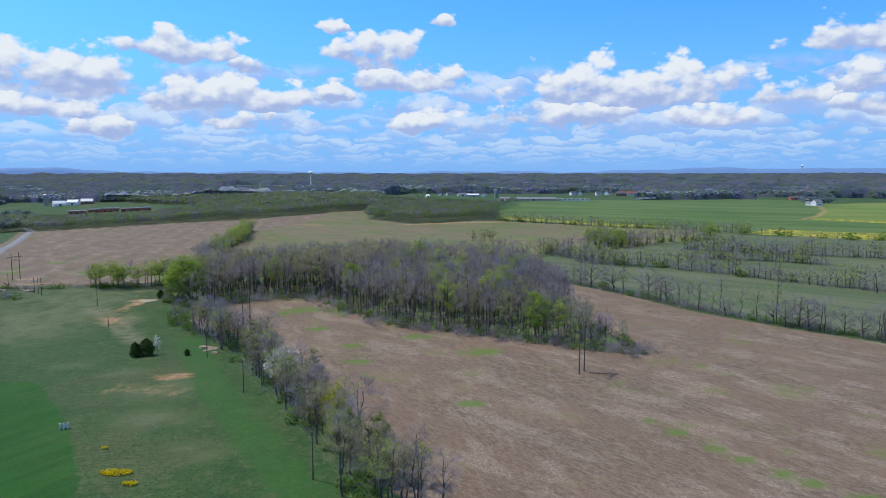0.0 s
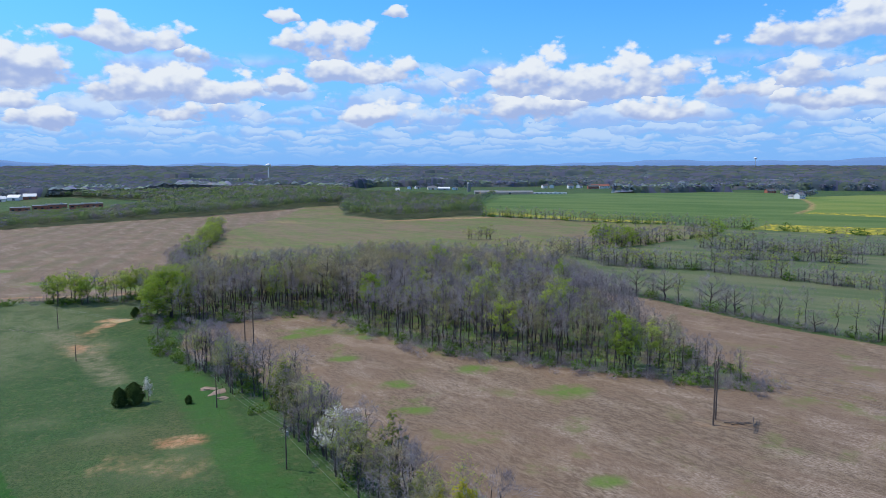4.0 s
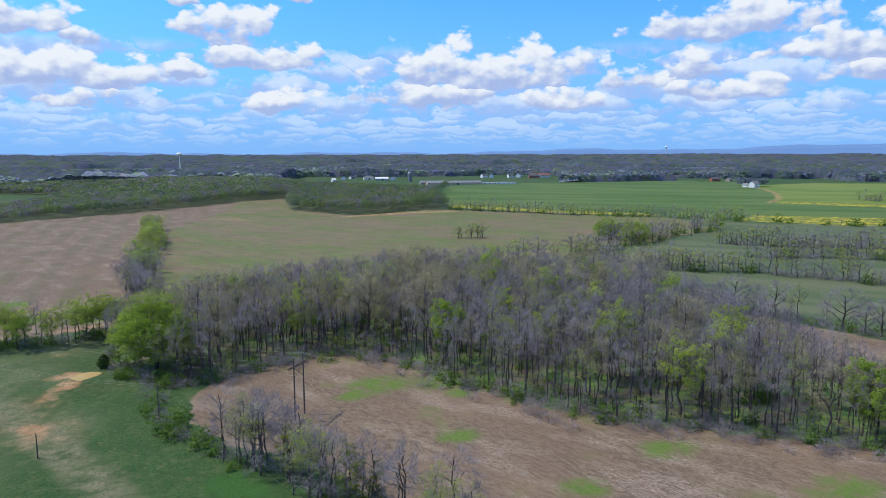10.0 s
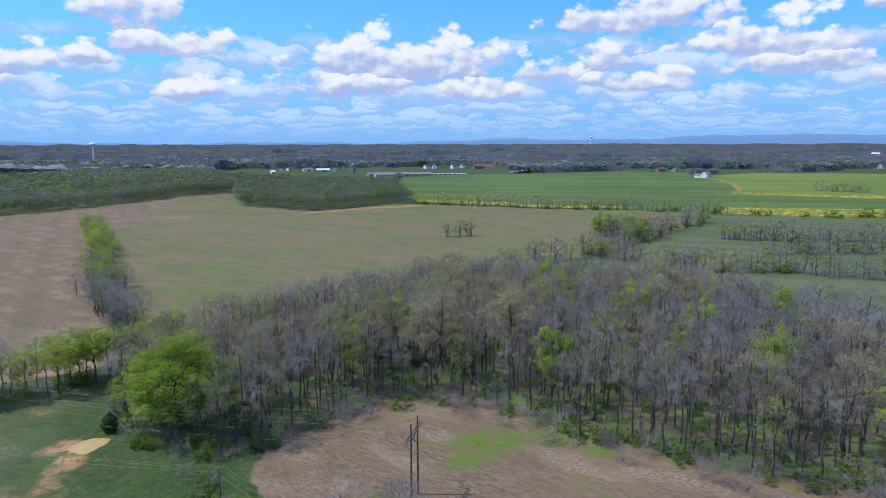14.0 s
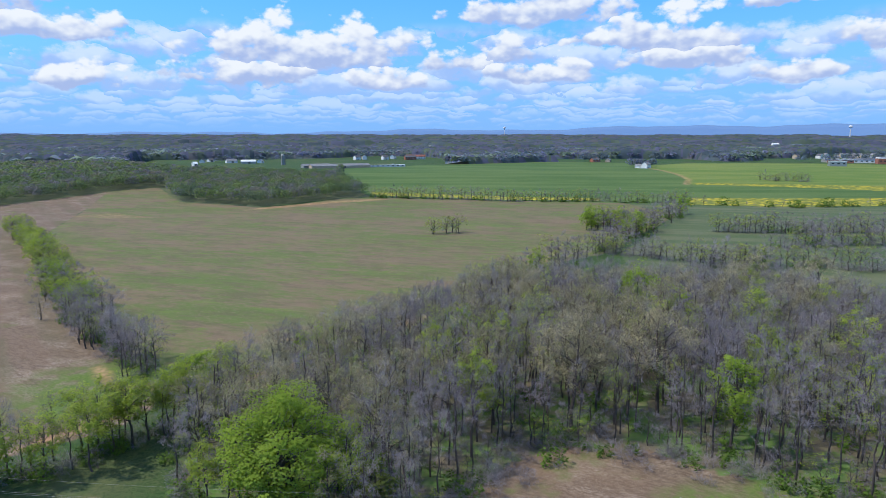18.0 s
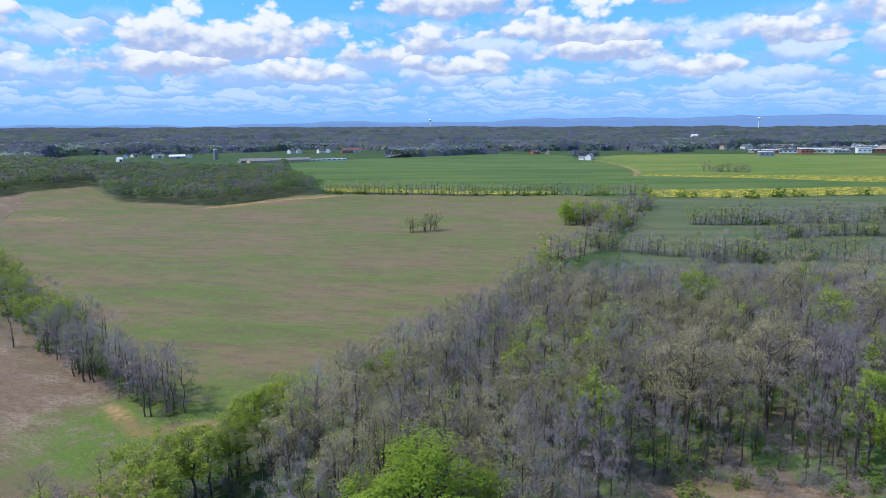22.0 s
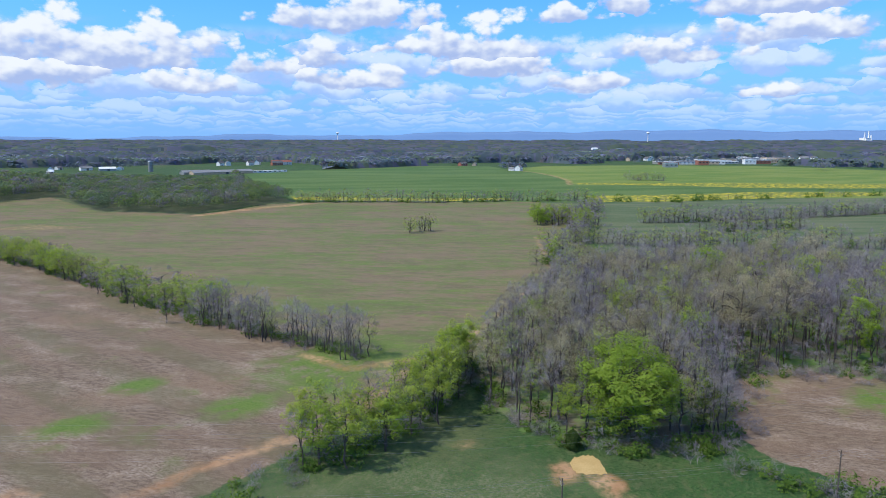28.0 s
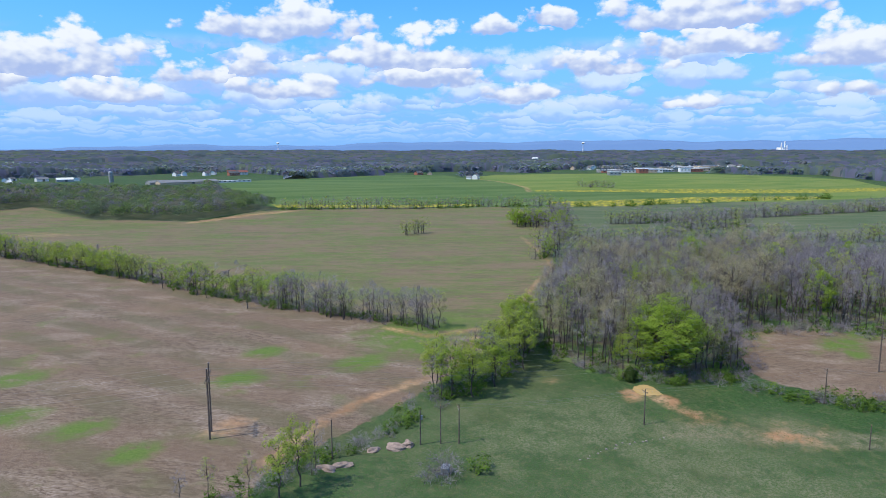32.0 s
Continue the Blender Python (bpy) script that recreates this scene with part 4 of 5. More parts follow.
def plant_rows():
    rng = np.random.default_rng(5)
    for x, y in along(ROW[:-1], 1.9, rng, 2.6):
        if math.hypot(x + 43, y - 182) < 4.5 or math.hypot(x + 23, y - 142) < 4.0:
            continue
        plant(choose(rng, {"bare": 1.3, "vase": 1.3, "half": 1.9, "tan": 1.2, "ivy": 0.4}), x, y, rng.uniform(11, 16), rng, "trees of the field row", "", None, rng.uniform(1.1, 1.5))
    for x, y, h, w in ((-23, 143, 14, 1.0), (-21.5, 140, 12, 1.1), (-26, 148, 11, 0.8)):
        plant("column", x, y, h, rng, "yellow-green trees of the field row", "narrow yellow-green tree in the row of bare trees", 0, w)
    for x, y, h in ((-28.5, 150, 12), (-33, 158, 11), (-38, 170, 10), (-19, 136, 11), (-60, 214, 12), (-70, 232, 11)):
        plant("ivy", x, y, h, rng, "ivy-grown trees of the field row")
    plant("half", -22, 140, 10, rng, "")
    plant("lime", -4, 124, 8, rng, "")
    for x, y in along(ROW_W, 2.0, rng, 2.4):
        plant(choose(rng, {"lime": 3, "green": 0.5, "half": 0.8, "bare": 0.3}), x, y, rng.uniform(11, 15), rng, "trees of the green row", "", None, rng.uniform(1.0, 1.3))
    far = []
    for x, y in along(HEDGE_W[3:], 2.3, rng, 3.0):
        kind, h = choose(rng, {"hedge": 2.0, "lime": 0.5, "vase": 1.6, "spread": 0.8, "half": 0.8}), rng.uniform(8, 14)
        if y < 480:
            plant(kind, x, y, h, rng, "trees of the field hedge")
        else:
            far.append(({"vase": "far_bare", "spread": "far_bare", "half": "far_half"}.get(kind, "hedge"), x, y, h))
    for x, y in along(HEDGE_W[1:4], 2.2, rng, 2.8):
        plant(choose(rng, {"hedge": 0.5, "vase": 3, "half": 0.4}), x, y, rng.uniform(10, 14), rng, "trees of the field hedge", "", None, rng.uniform(1.1, 1.4))
    for x, y, h in ((-245, 347, 9), (-241, 344, 12), (-236, 345, 13), (-250, 352, 8), (-232, 347, 6)):
        plant("lime" if h > 11 else "half", x, y, h, rng, "trees by the farm track")
    plant("bare", -230.5, 348, 10, rng, "", "bare dead tree with thick forked limbs", 4)
    plant("bare", -256, 350, 8, rng, "", "", 2)
    plant("great", -124, 329, 20.5, rng, "", "very large round-crowned tree in bright green leaf", 0, 1.35)
    plant("ivy", -113, 318, 14, rng, "", "bushy tree in thin olive-green leaf beside a large green tree", 1, 1.7)
    plant("bare", -133, 333, 13, rng, "", "", 3)
    plant("lime", -136, 336, 12, rng, "")
    plant("green", 34, 238, 15, rng, "", "", 1)
    plant("blossom", -43.5, 182, 12, rng, "", "tree in white blossom in the row of bare trees", 0, 1.15)
    for kind, x, y, h in (("bare", -98.5, 266.5, 16), ("tan", -95, 262.5, 13.5), ("half", -91.5, 258, 14.5)):
        plant(kind, x, y, h, rng, "trees of the field row", "", None, 1.3)
    plant("evergreen", -104.3, 226.8, 5.2, rng, "evergreen bushes on the meadow", "dark green evergreen bush standing on the meadow", 0, 1.0)
    plant("evergreen", -101.2, 228.4, 6.0, rng, "evergreen bushes on the meadow", "dark green evergreen bush standing on the meadow", 1, 1.0)
    plant("blossom", -98.6, 230.4, 6.4, rng, "", "white-flowering bush beside a dark evergreen", 0, 0.62)
    for x, y in along(HEDGE_1[:-2], 6.0, rng, 1.8):
        plant(choose(rng, {"spread": 3, "half": 0.8, "vase": 1.2}), x, y, rng.uniform(8, 15), rng, "trees of the near hedgerow", "", None, rng.uniform(1.0, 1.35))
    plant("half", 131, 264, 21, rng, "", "tall tree in thin pale leaf standing in a hedgerow")
    plant("half", 139, 262, 13, rng, "")
    plant("bare", 118, 287, 16, rng, "", "bare old tree with wide crooked limbs in a hedgerow", 4)
    for i in range(10):
        plant(choose(rng, {"far_bare": 2, "far_half": 2}), 34 + rng.normal(0, 5.5), 597 + rng.normal(0, 3), rng.uniform(9, 13), rng, "clump in the open field", "small budding tree in a clump amid a field", None, 1.2)
    for i in range(30):
        far.append((("far_bare", "far_half", "brush")[i % 3], 512 + i * 1.3 + rng.normal(0, 2), 764 - i * 1.1 + rng.normal(0, 3), rng.uniform(7, 12) if i % 3 < 2 else 4.5))
    plant("brush", -214, 329, 5.0, rng, "", "large leafless grey thicket over a rusting box")
    plant("brush", -211.8, 330.8, 4.6, rng, "", "leafless grey thicket beside a rusting box")
    plant("brush", -216.5, 331.2, 4.0, rng, "", "leafless grey thicket beside a rusting box")
    plant("shrub", -207, 327, 3.5, rng, "", "dark green shrub beside a grey thicket")
    plant("evergreen", -139, 332, 4.2, rng, "", "dark evergreen bush beside the muddy pond")
    plant("shrub", -118, 297, 2.2, rng, "", "low dark green bush beside a power pole", 0, 1.6)
    plant("shrub", -133, 322, 2.5, rng, "")
    plant("evergreen", -86.5, 226.0, 2.4, rng, "", "small dark bush on the meadow near a sand heap", 0, 1.1)
    low = []
    for line, step in ((ROW[:-1], 2.0), (HEDGE_W[1:], 1.1), (ROW_W, 1.0), (HEDGE_1, 1.2), ([(-186, 358), (-205, 354), (-222, 350), (-250, 348)], 1.6), ([(-106, 312), (-120, 316), (-134, 328)], 1.2),
                       ([(-122, 306), (-116, 296), (-110, 284), (-98, 268)], 1.5), ([(-126, 380), (-136, 372), (-150, 366)], 2.0)):
        low += [(choose(rng, {"shrub": 0.4 if line is HEDGE_1 else 1.2, "brush": 1.6}), x, y, rng.uniform(1.2, 3.8)) for x, y in along(line, step, rng, 2.2)]
    stand("hedge_growth", low, "tangled low growth beneath the hedgerow trees", "undergrowth")
    for line in (HEDGE_2, HEDGE_3, HEDGE_1[-3:], [(88, 450), (100, 442), (116, 434)], [(170, 470), (212, 462), (250, 440)]):
        far += [(choose(rng, {"far_bare": 3, "far_half": 1.6}), x, y, rng.uniform(7, 14)) for x, y in along(line, 2.6, rng, 2.6)]
        far += [(choose(rng, {"shrub": 0.25, "brush": 2}), x, y, rng.uniform(2.5, 5.5)) for x, y in along(line, 2.6, rng, 2.2)]
    for x, y in along(LINE_T, 4.2, rng, 4.5):
        far.append((choose(rng, {"far_bare": 2.4, "far_half": 1.6, "far_green": 0.3}), x, y, rng.uniform(9, 15)))
        far.append((choose(rng, {"shrub": 1, "brush": 1}), x, y, rng.uniform(2.0, 4.0)))
    for x, y in fill([(125, 535), (150, 545), (165, 585), (140, 595), (120, 570)], 6.0, rng):
        far.append((choose(rng, {"far_bare": 1, "far_half": 1, "far_green": 1}), x, y, rng.uniform(10, 15)))
    for x, y in along(YELLOW_ROW, 3.2, rng, 2.8):
        far.append((choose(rng, {"far_bare": 2, "far_half": 2.4}), x, y, rng.uniform(8, 13)))
        far.append((choose(rng, {"shrub": 1, "brush": 2}), x, y, rng.uniform(2.0, 4.5)))
    for x, y in along([(290, 655), (358, 609), (467, 565), (640, 480)], 8.0, rng, 2.0):
        far.append((choose(rng, {"far_bare": 2, "far_half": 1, "shrub": 2}), x, y, rng.uniform(3, 8)))
    stand("far_hedgerows", far, "far hedgerows of bare and budding trees", "hedgerow", 1.45)


plant_wood()
plant_rows()


def crowns(rng, x, y, size, height, per, mats_share, scrap=1.0):
    """Far trees in one array set: each a loose dome of leaf and twig scraps, thickest near its outside."""
    n = len(x)
    c = np.stack([x, y, ground_z(x, y)], 1).repeat(per, 0)
    s, hh = size.repeat(per), height.repeat(per)
    d = rng.normal(0, 1, (n * per, 3))
    d /= np.linalg.norm(d, axis=1)[:, None]
    d[:, 2] = np.where(d[:, 2] < -0.45, -d[:, 2], d[:, 2])
    r = rng.uniform(0.35, 1.0, n * per) ** 0.4 * rng.uniform(0.85, 1.12, (n, 1)).repeat(per)
    p = c + np.stack([d[:, 0] * s * r * 0.5, d[:, 1] * s * r * 0.5, hh * 0.55 + d[:, 2] * hh * 0.45 * r], 1)
    face = d * (0.5, 0.5, 0.5) + (0, 0, 0.75) + rng.normal(0, 0.35, d.shape)
    face /= np.linalg.norm(face, axis=1)[:, None]
    v, f = scraps(rng, p, face, (scrap * s * rng.uniform(0.6, 1.2, n * per) / math.sqrt(per))[:, None])
    m = rng.choice(len(mats_share), n, p=np.array(mats_share) / sum(mats_share))
    return v, f, m.repeat(per)


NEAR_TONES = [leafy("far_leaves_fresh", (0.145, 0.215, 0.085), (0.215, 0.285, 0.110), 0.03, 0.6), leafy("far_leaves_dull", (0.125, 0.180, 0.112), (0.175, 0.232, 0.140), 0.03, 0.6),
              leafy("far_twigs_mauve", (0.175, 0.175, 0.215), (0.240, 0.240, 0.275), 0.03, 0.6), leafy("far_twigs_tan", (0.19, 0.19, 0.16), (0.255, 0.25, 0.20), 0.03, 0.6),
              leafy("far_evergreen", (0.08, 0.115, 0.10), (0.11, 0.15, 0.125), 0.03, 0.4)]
# aerial haze is mixed into these base colours: paler and bluer than the trees
HAZED_TONES = [leafy("hazed_leaves", (0.185, 0.255, 0.200), (0.255, 0.330, 0.255), 0.02, 0.7), leafy("hazed_leaves_dull", (0.160, 0.220, 0.260), (0.225, 0.290, 0.325), 0.02, 0.7),
             leafy("hazed_twigs", (0.205, 0.225, 0.345), (0.275, 0.295, 0.415), 0.02, 0.7), leafy("hazed_twigs_tan", (0.23, 0.245, 0.285), (0.30, 0.31, 0.33), 0.02, 0.7),
             leafy("hazed_evergreen", (0.12, 0.165, 0.19), (0.15, 0.195, 0.215), 0.02, 0.6)]


def far_woods():
    rng = np.random.default_rng(11)
    for r0, r1, k, per, scrap in ((500, 860, 110, 120, 0.66), (860, 1160, 115, 60, 0.75), (1160, 2000, 80, 26, 0.7)):
        xs, ys, ss = [], [], []
        r = r0
        while r < r1:
            step = max(7.5, r / k)
            n = int(radians(125) * r / step)
            a = radians(-42) + (np.arange(n) + rng.uniform(-0.4, 0.4, n)) / n * radians(125)
            rr = r + rng.uniform(-0.5, 0.5, n) * step
            xs.append(-60 + rr * np.sin(a))
            ys.append(150 + rr * np.cos(a))
            ss.append(np.full(n, step))
            r += step
        x, y, s = (np.concatenate(q) for q in (xs, ys, ss))
        keep = inside(FOREST_OPEN, x, y) < 0
        for c in CLEARINGS:
            keep &= inside(c, x, y) < 0
        x, y, s = x[keep], y[keep], s[keep]
        h = rng.uniform(11.8, 14.2, len(x)) * np.where(x < -330, 0.72, 1.0)
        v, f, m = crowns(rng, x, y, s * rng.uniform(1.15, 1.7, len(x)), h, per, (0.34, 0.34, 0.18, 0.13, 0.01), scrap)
        o = new("far_wood", quick_mesh("far_wood", v, f, NEAR_TONES if r0 < 1000 else HAZED_TONES, m))
        tagged(o, "wide far woodland, half green, half bare", "woodland", kind="stuff")


far_woods()


def canopy(r0, r1, step, crown):
    """Distant woods as one closed canopy of rounded crowns that steps down to the fields."""
    rr = np.arange(r0, r1, step)
    aa = np.radians(np.linspace(-44, 86, int(radians(130) * (r0 + r1) / 2 / step)))
    gr, ga = np.meshgrid(rr, aa, indexing="ij")
    x, y = (-60 + gr * np.sin(ga)).ravel(), (150 + gr * np.cos(ga)).ravel()
    cx, cy = np.floor(x / crown), np.floor(y / crown)
    best, own = np.full(x.shape, -99.0), np.zeros(x.shape)

    def chance(i, j, k):
        q = np.sin(i * 127.1 + j * 311.7 + k * 74.7) * 43758.5453
        return q - np.floor(q)

    for i in (-1, 0, 1):
        for j in (-1, 0, 1):
            u, w = cx + i, cy + j
            d = np.hypot(x - (u + 0.15 + 0.7 * chance(u, w, 1)) * crown, y - (w + 0.15 + 0.7 * chance(u, w, 2)) * crown) / crown
            z = 9.5 + 6.0 * chance(u, w, 3) - 7.5 * d * d
            own = np.where(z > best, chance(u, w, 4), own)
            best = np.maximum(best, z)
    out = inside(FOREST_OPEN, x, y)
    for c in CLEARINGS:
        out = np.maximum(out, inside(c, x, y))
    rise = np.clip(0.5 - out / step, 0, 1)
    v = np.stack([x, y, ground_z(x, y) - 1.5 + rise * (best + 1.5) + rise * (6.0 * np.sin(x / 95 + 2) * np.sin(y / 75) + 4.0 * np.sin(x / 37 + y / 51))], 1)
    k = np.arange(len(x)).reshape(gr.shape)
    f = np.stack([k[:-1, :-1], k[:-1, 1:], k[1:, 1:], k[1:, :-1]], -1).reshape(-1, 4)
    f = f[(rise[f] > 0.02).any(1)]
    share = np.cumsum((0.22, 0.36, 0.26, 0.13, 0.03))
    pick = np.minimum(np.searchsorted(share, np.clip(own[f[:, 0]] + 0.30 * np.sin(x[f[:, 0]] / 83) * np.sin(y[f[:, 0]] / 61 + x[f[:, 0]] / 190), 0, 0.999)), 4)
    o = new("far_wood", quick_mesh("far_wood", v, f, HAZED_TONES, pick))
    o.data.polygons.foreach_set("use_smooth", np.ones(len(f), bool))
    tagged(o, "closed canopy of distant spring woods", "woodland", kind="stuff")


canopy(1160, 1900, 4.2, 9.5)
canopy(1892, 4700, 12.0, 26.0)


def far_ridge():
    """Low hills on the horizon, with their blue haze put into colour and emission."""
    a = np.radians(np.arange(-60, 105, 0.5))
    d = np.degrees(a)
    h = 74 + 24 * ramp(5, 30, d) + 26 * ramp(30, 50, d) + 18 * ramp(-18, -32, d)
    h = h + 6 * np.sin(d * 0.35) + 4 * np.sin(d * 0.83 + 1) + 2 * np.sin(d * 2.1)
    x, y = -100 + 4650 * np.sin(a), 200 + 4650 * np.cos(a)
    n = len(a)
    v = np.concatenate([np.stack([x * k, y * k, z], 1) for k, z in ((0.985, np.full(n, 20.0)), (1.0, h * 0.8), (1.008, h), (1.02, h * 0.5), (1.03, np.zeros(n)))])
    i = np.arange(n - 1)
    f = np.concatenate([np.stack([i + q * n, i + 1 + q * n, i + 1 + q * n + n, i + q * n + n], 1) for q in range(4)])
    m, nn = material("distant_hills_haze_glow")
    # blue base and blue emission stand in for haze over the hills
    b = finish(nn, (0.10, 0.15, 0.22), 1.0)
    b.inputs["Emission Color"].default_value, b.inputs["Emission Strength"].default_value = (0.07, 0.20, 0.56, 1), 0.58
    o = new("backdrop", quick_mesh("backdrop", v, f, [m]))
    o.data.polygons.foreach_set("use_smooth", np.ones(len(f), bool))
    tagged(o, "low wooded hills along the horizon, haze painted in blue colour and glow", "hills", kind="structure")


far_ridge()

# ---- power lines, water, road and small things ----


def mesh_of(bm, name, *mats):
    me = bpy.data.meshes.new(name)
    bm.to_mesh(me)
    bm.free()
    for m in mats:
        me.materials.append(m)
    return me


def part(name, bm, mat, parent, label=""):
    """One mesh object under a thing or a part."""
    o = new(name, mesh_of(bm, name, mat) if isinstance(bm, bmesh.types.BMesh) else bm)
    o.parent = parent
    if label:
        o["label"] = label
    return o


def root_at(name, x, y, turn=0.0, dz=0.0):
    o = new(name)
    o.empty_display_size = 0.5
    o.matrix_world = Matrix.Translation((x, y, float(ground_z(x, y)) + dz)) @ Matrix.Rotation(radians(turn), 4, "Z")
    return o


def rod(p, q, r0, r1=None, seg=8, bm=None):
    """A tapered round bar from p to q."""
    bm = bm or bmesh.new()
    p, q = Vector(p), Vector(q)
    m = Matrix.Translation((p + q) / 2) @ (q - p).to_track_quat("Z", "Y").to_matrix().to_4x4()
    bmesh.ops.create_cone(bm, cap_ends=True, segments=seg, radius1=r0, radius2=r0 if r1 is None else r1, depth=(q - p).length, matrix=m)
    return bm


def block(size, at=(0, 0, 0), turn=None, bevel=0.0, bm=None):
    """A box of a size whose foot centre stands at a place."""
    bm = bm or bmesh.new()
    m = Matrix.Translation(at) @ (turn or Matrix()) @ Matrix.Translation((0, 0, size[2] / 2)) @ Matrix.Diagonal((*size, 1))
    made = bmesh.ops.create_cube(bm, size=1.0, matrix=m)
    if bevel:
        edges = {e for v in made["verts"] for e in v.link_edges}
        bmesh.ops.bevel(bm, geom=list(edges), offset=bevel, segments=1, affect="EDGES")
    return bm


def wire_tube(points, r):
    """A thin three-sided tube along points."""
    p = np.array(points, float)
    v, f = [], []
    for i, q in enumerate(p):
        d = p[min(i + 1, len(p) - 1)] - p[max(i - 1, 0)]
        d /= np.linalg.norm(d)
        u, w = frame_of(d)
        for k in range(3):
            a = 2 * math.pi * k / 3
            v.append(q + (u * math.cos(a) + w * math.sin(a)) * r)
    for i in range(len(p) - 1):
        for k in range(3):
            j = (k + 1) % 3
            f.append((3 * i + k, 3 * i + j, 3 * i + 3 + j, 3 * i + 3 + k))
    return quick_mesh("wire", v, f, [WIRE])


def span(ends_a, ends_b, sag, r, label, group):
    """The wires between two poles: pairs of places, hanging by sag."""
    a0 = ends_a[0]
    root = new("overhead_wires")
    root.location = a0
    root.empty_display_size = 0.5
    bpy.context.view_layer.update()
    for a, b in zip(ends_a, ends_b):
        a, b = np.array(a), np.array(b)
        pts = [a + (b - a) * t - np.array((0, 0, 4 * sag * t * (1 - t))) - np.array(a0) for t in np.linspace(0, 1, 17)]
        part("wire", wire_tube(pts, r), WIRE, root)
    return tagged(root, label, "power line", group)


LINE_DIR = np.array((-0.845, 0.535))
H_POLES = [(166, 110), (41, 197), (-83, 284), (-237, 376), (-390, 470)]


def h_frame(x, y):
    """A two-legged timber pylon: legs, cross-arm, braces and insulator strings."""
    turn = math.degrees(math.atan2(LINE_DIR[0], -LINE_DIR[1])) + 90
    root = root_at("transmission_pylon", x, y, math.degrees(math.atan2(LINE_DIR[1], LINE_DIR[0])) + 90)
    h, half = 15.2, 2.0
    for s in (-1, 1):
        leg = part("pole", rod((s * half, 0, -0.5), (s * half, 0, h), 0.21, 0.14, 10), WOOD_POLE, root)
        part("pole_cap", rod((s * half, 0, h), (s * half, 0, h + 0.08), 0.16, 0.10, 10), STEEL, root)
    for d in (-0.16, 0.16):
        part("cross_arm", block((8.6, 0.12, 0.24), (0, d * 1.5, h - 2.4), bevel=0.02), WOOD_POLE, root)
    part("brace", rod((-half, 0.2, h - 5.6), (half, 0.2, h - 2.6), 0.07), WOOD_POLE, root)
    part("brace", rod((half, -0.2, h - 5.6), (-half, -0.2, h - 2.6), 0.07), WOOD_POLE, root)
    for u in (-4.0, 0.0, 4.0):
        bm = bmesh.new()
        for k in range(5):
            rod((u, 0, h - 2.5 - 0.16 * k), (u, 0, h - 2.58 - 0.16 * k), 0.12, 0.07, 8, bm)
        rod((u, 0, h - 2.3), (u, 0, h - 3.4), 0.025, None, 6, bm)
        part("insulator", bm, PORCELAIN, root)
    tagged(root, "two-legged weathered timber pylon with cross-arm and braces", "utility pole", "timber pylons")
    z = float(ground_z(x, y))
    side = np.array((-LINE_DIR[1], LINE_DIR[0]))
    low = [(x + side[0] * u, y + side[1] * u, z + h - 3.4) for u in (-4, 0, 4)]
    return low, [(x + side[0] * u, y + side[1] * u, z + h) for u in (-2, 2)]


def power_pole(x, y, h, turn, arm=True, transformer=False, label="weathered timber power pole with a short cross-arm"):
    root = root_at("power_pole", x, y, turn)
    part("pole", rod((0, 0, -0.4), (0, 0, h), 0.16, 0.10, 10), WOOD_POLE, root)
    pins = [(0, 0, h)]
    if arm:
        part("cross_arm", block((2.4, 0.10, 0.12), (0, 0.13, h - 0.6), bevel=0.01), WOOD_POLE, root)
        for s in (-1, 1):
            part("brace", rod((s * 0.75, 0.13, h - 0.58), (0, 0.14, h - 1.3), 0.02), STEEL, root)
        for u in (-1.1, 0.35, 1.1):
            part("insulator", rod((u, 0.13, h - 0.48), (u, 0.13, h - 0.25), 0.06, 0.04), PORCELAIN, root)
        pins = [(u, 0.13, h - 0.25) for u in (-1.1, 0.35, 1.1)]
    else:
        part("insulator", rod((0, 0, h), (0, 0, h + 0.22), 0.08, 0.05), PORCELAIN, root)
    if transformer:
        part("transformer", rod((0.35, 0, h - 2.2), (0.35, 0, h - 1.3), 0.24, None, 14), STEEL, root, "grey round pole transformer")
    tagged(root, label, "utility pole", "power poles")
    bpy.context.view_layer.update()
    return [tuple(root.matrix_world @ Vector(q)) for q in pins]


def power_lines():
    ends = [h_frame(x, y) for x, y in H_POLES]
    for (la, ta), (lb, tb) in zip(ends[:-1], ends[1:]):
        span(la + ta, lb + tb, 3.2, 0.013, "sagging conductors between timber pylons", "high wires")
    poles = [(-25, 126, 9.6, True, False), (-54, 180, 9.0, True, True), (-78, 221, 9.0, True, False), (-116, 290.5, 9.2, True, False), (-162, 316, 8.5, True, False), (-201, 338, 8.6, True, False)]
    pins = []
    for i, (x, y, h, arm, tr) in enumerate(poles):
        a, b = poles[max(i - 1, 0)], poles[min(i + 1, len(poles) - 1)]
        pins.append(power_pole(x, y, h, math.degrees(math.atan2(b[1] - a[1], b[0] - a[0])) - 90, arm, tr))
    start = [(p[0] + 32, p[1] - 60, p[2]) for p in pins[0]]
    power_pole(7, 66, 9.6, 118)
    for a, b in zip([start] + pins[:-1], pins):
        span(a, b, 0.9, 0.014, "thin wires strung between power poles", "low wires")
    power_pole(-204, 340.5, 8.3, 0, False)
    power_pole(-207.5, 343, 7.6, 0, False, True, "leaning grey pole with a small transformer")
    power_pole(-225, 350, 8.0, 0, False, False, "plain weathered pole without wires")
    power_pole(-137.5, 276, 5.5, 0, False, False, "short thin post beside bare orange soil")


power_lines()

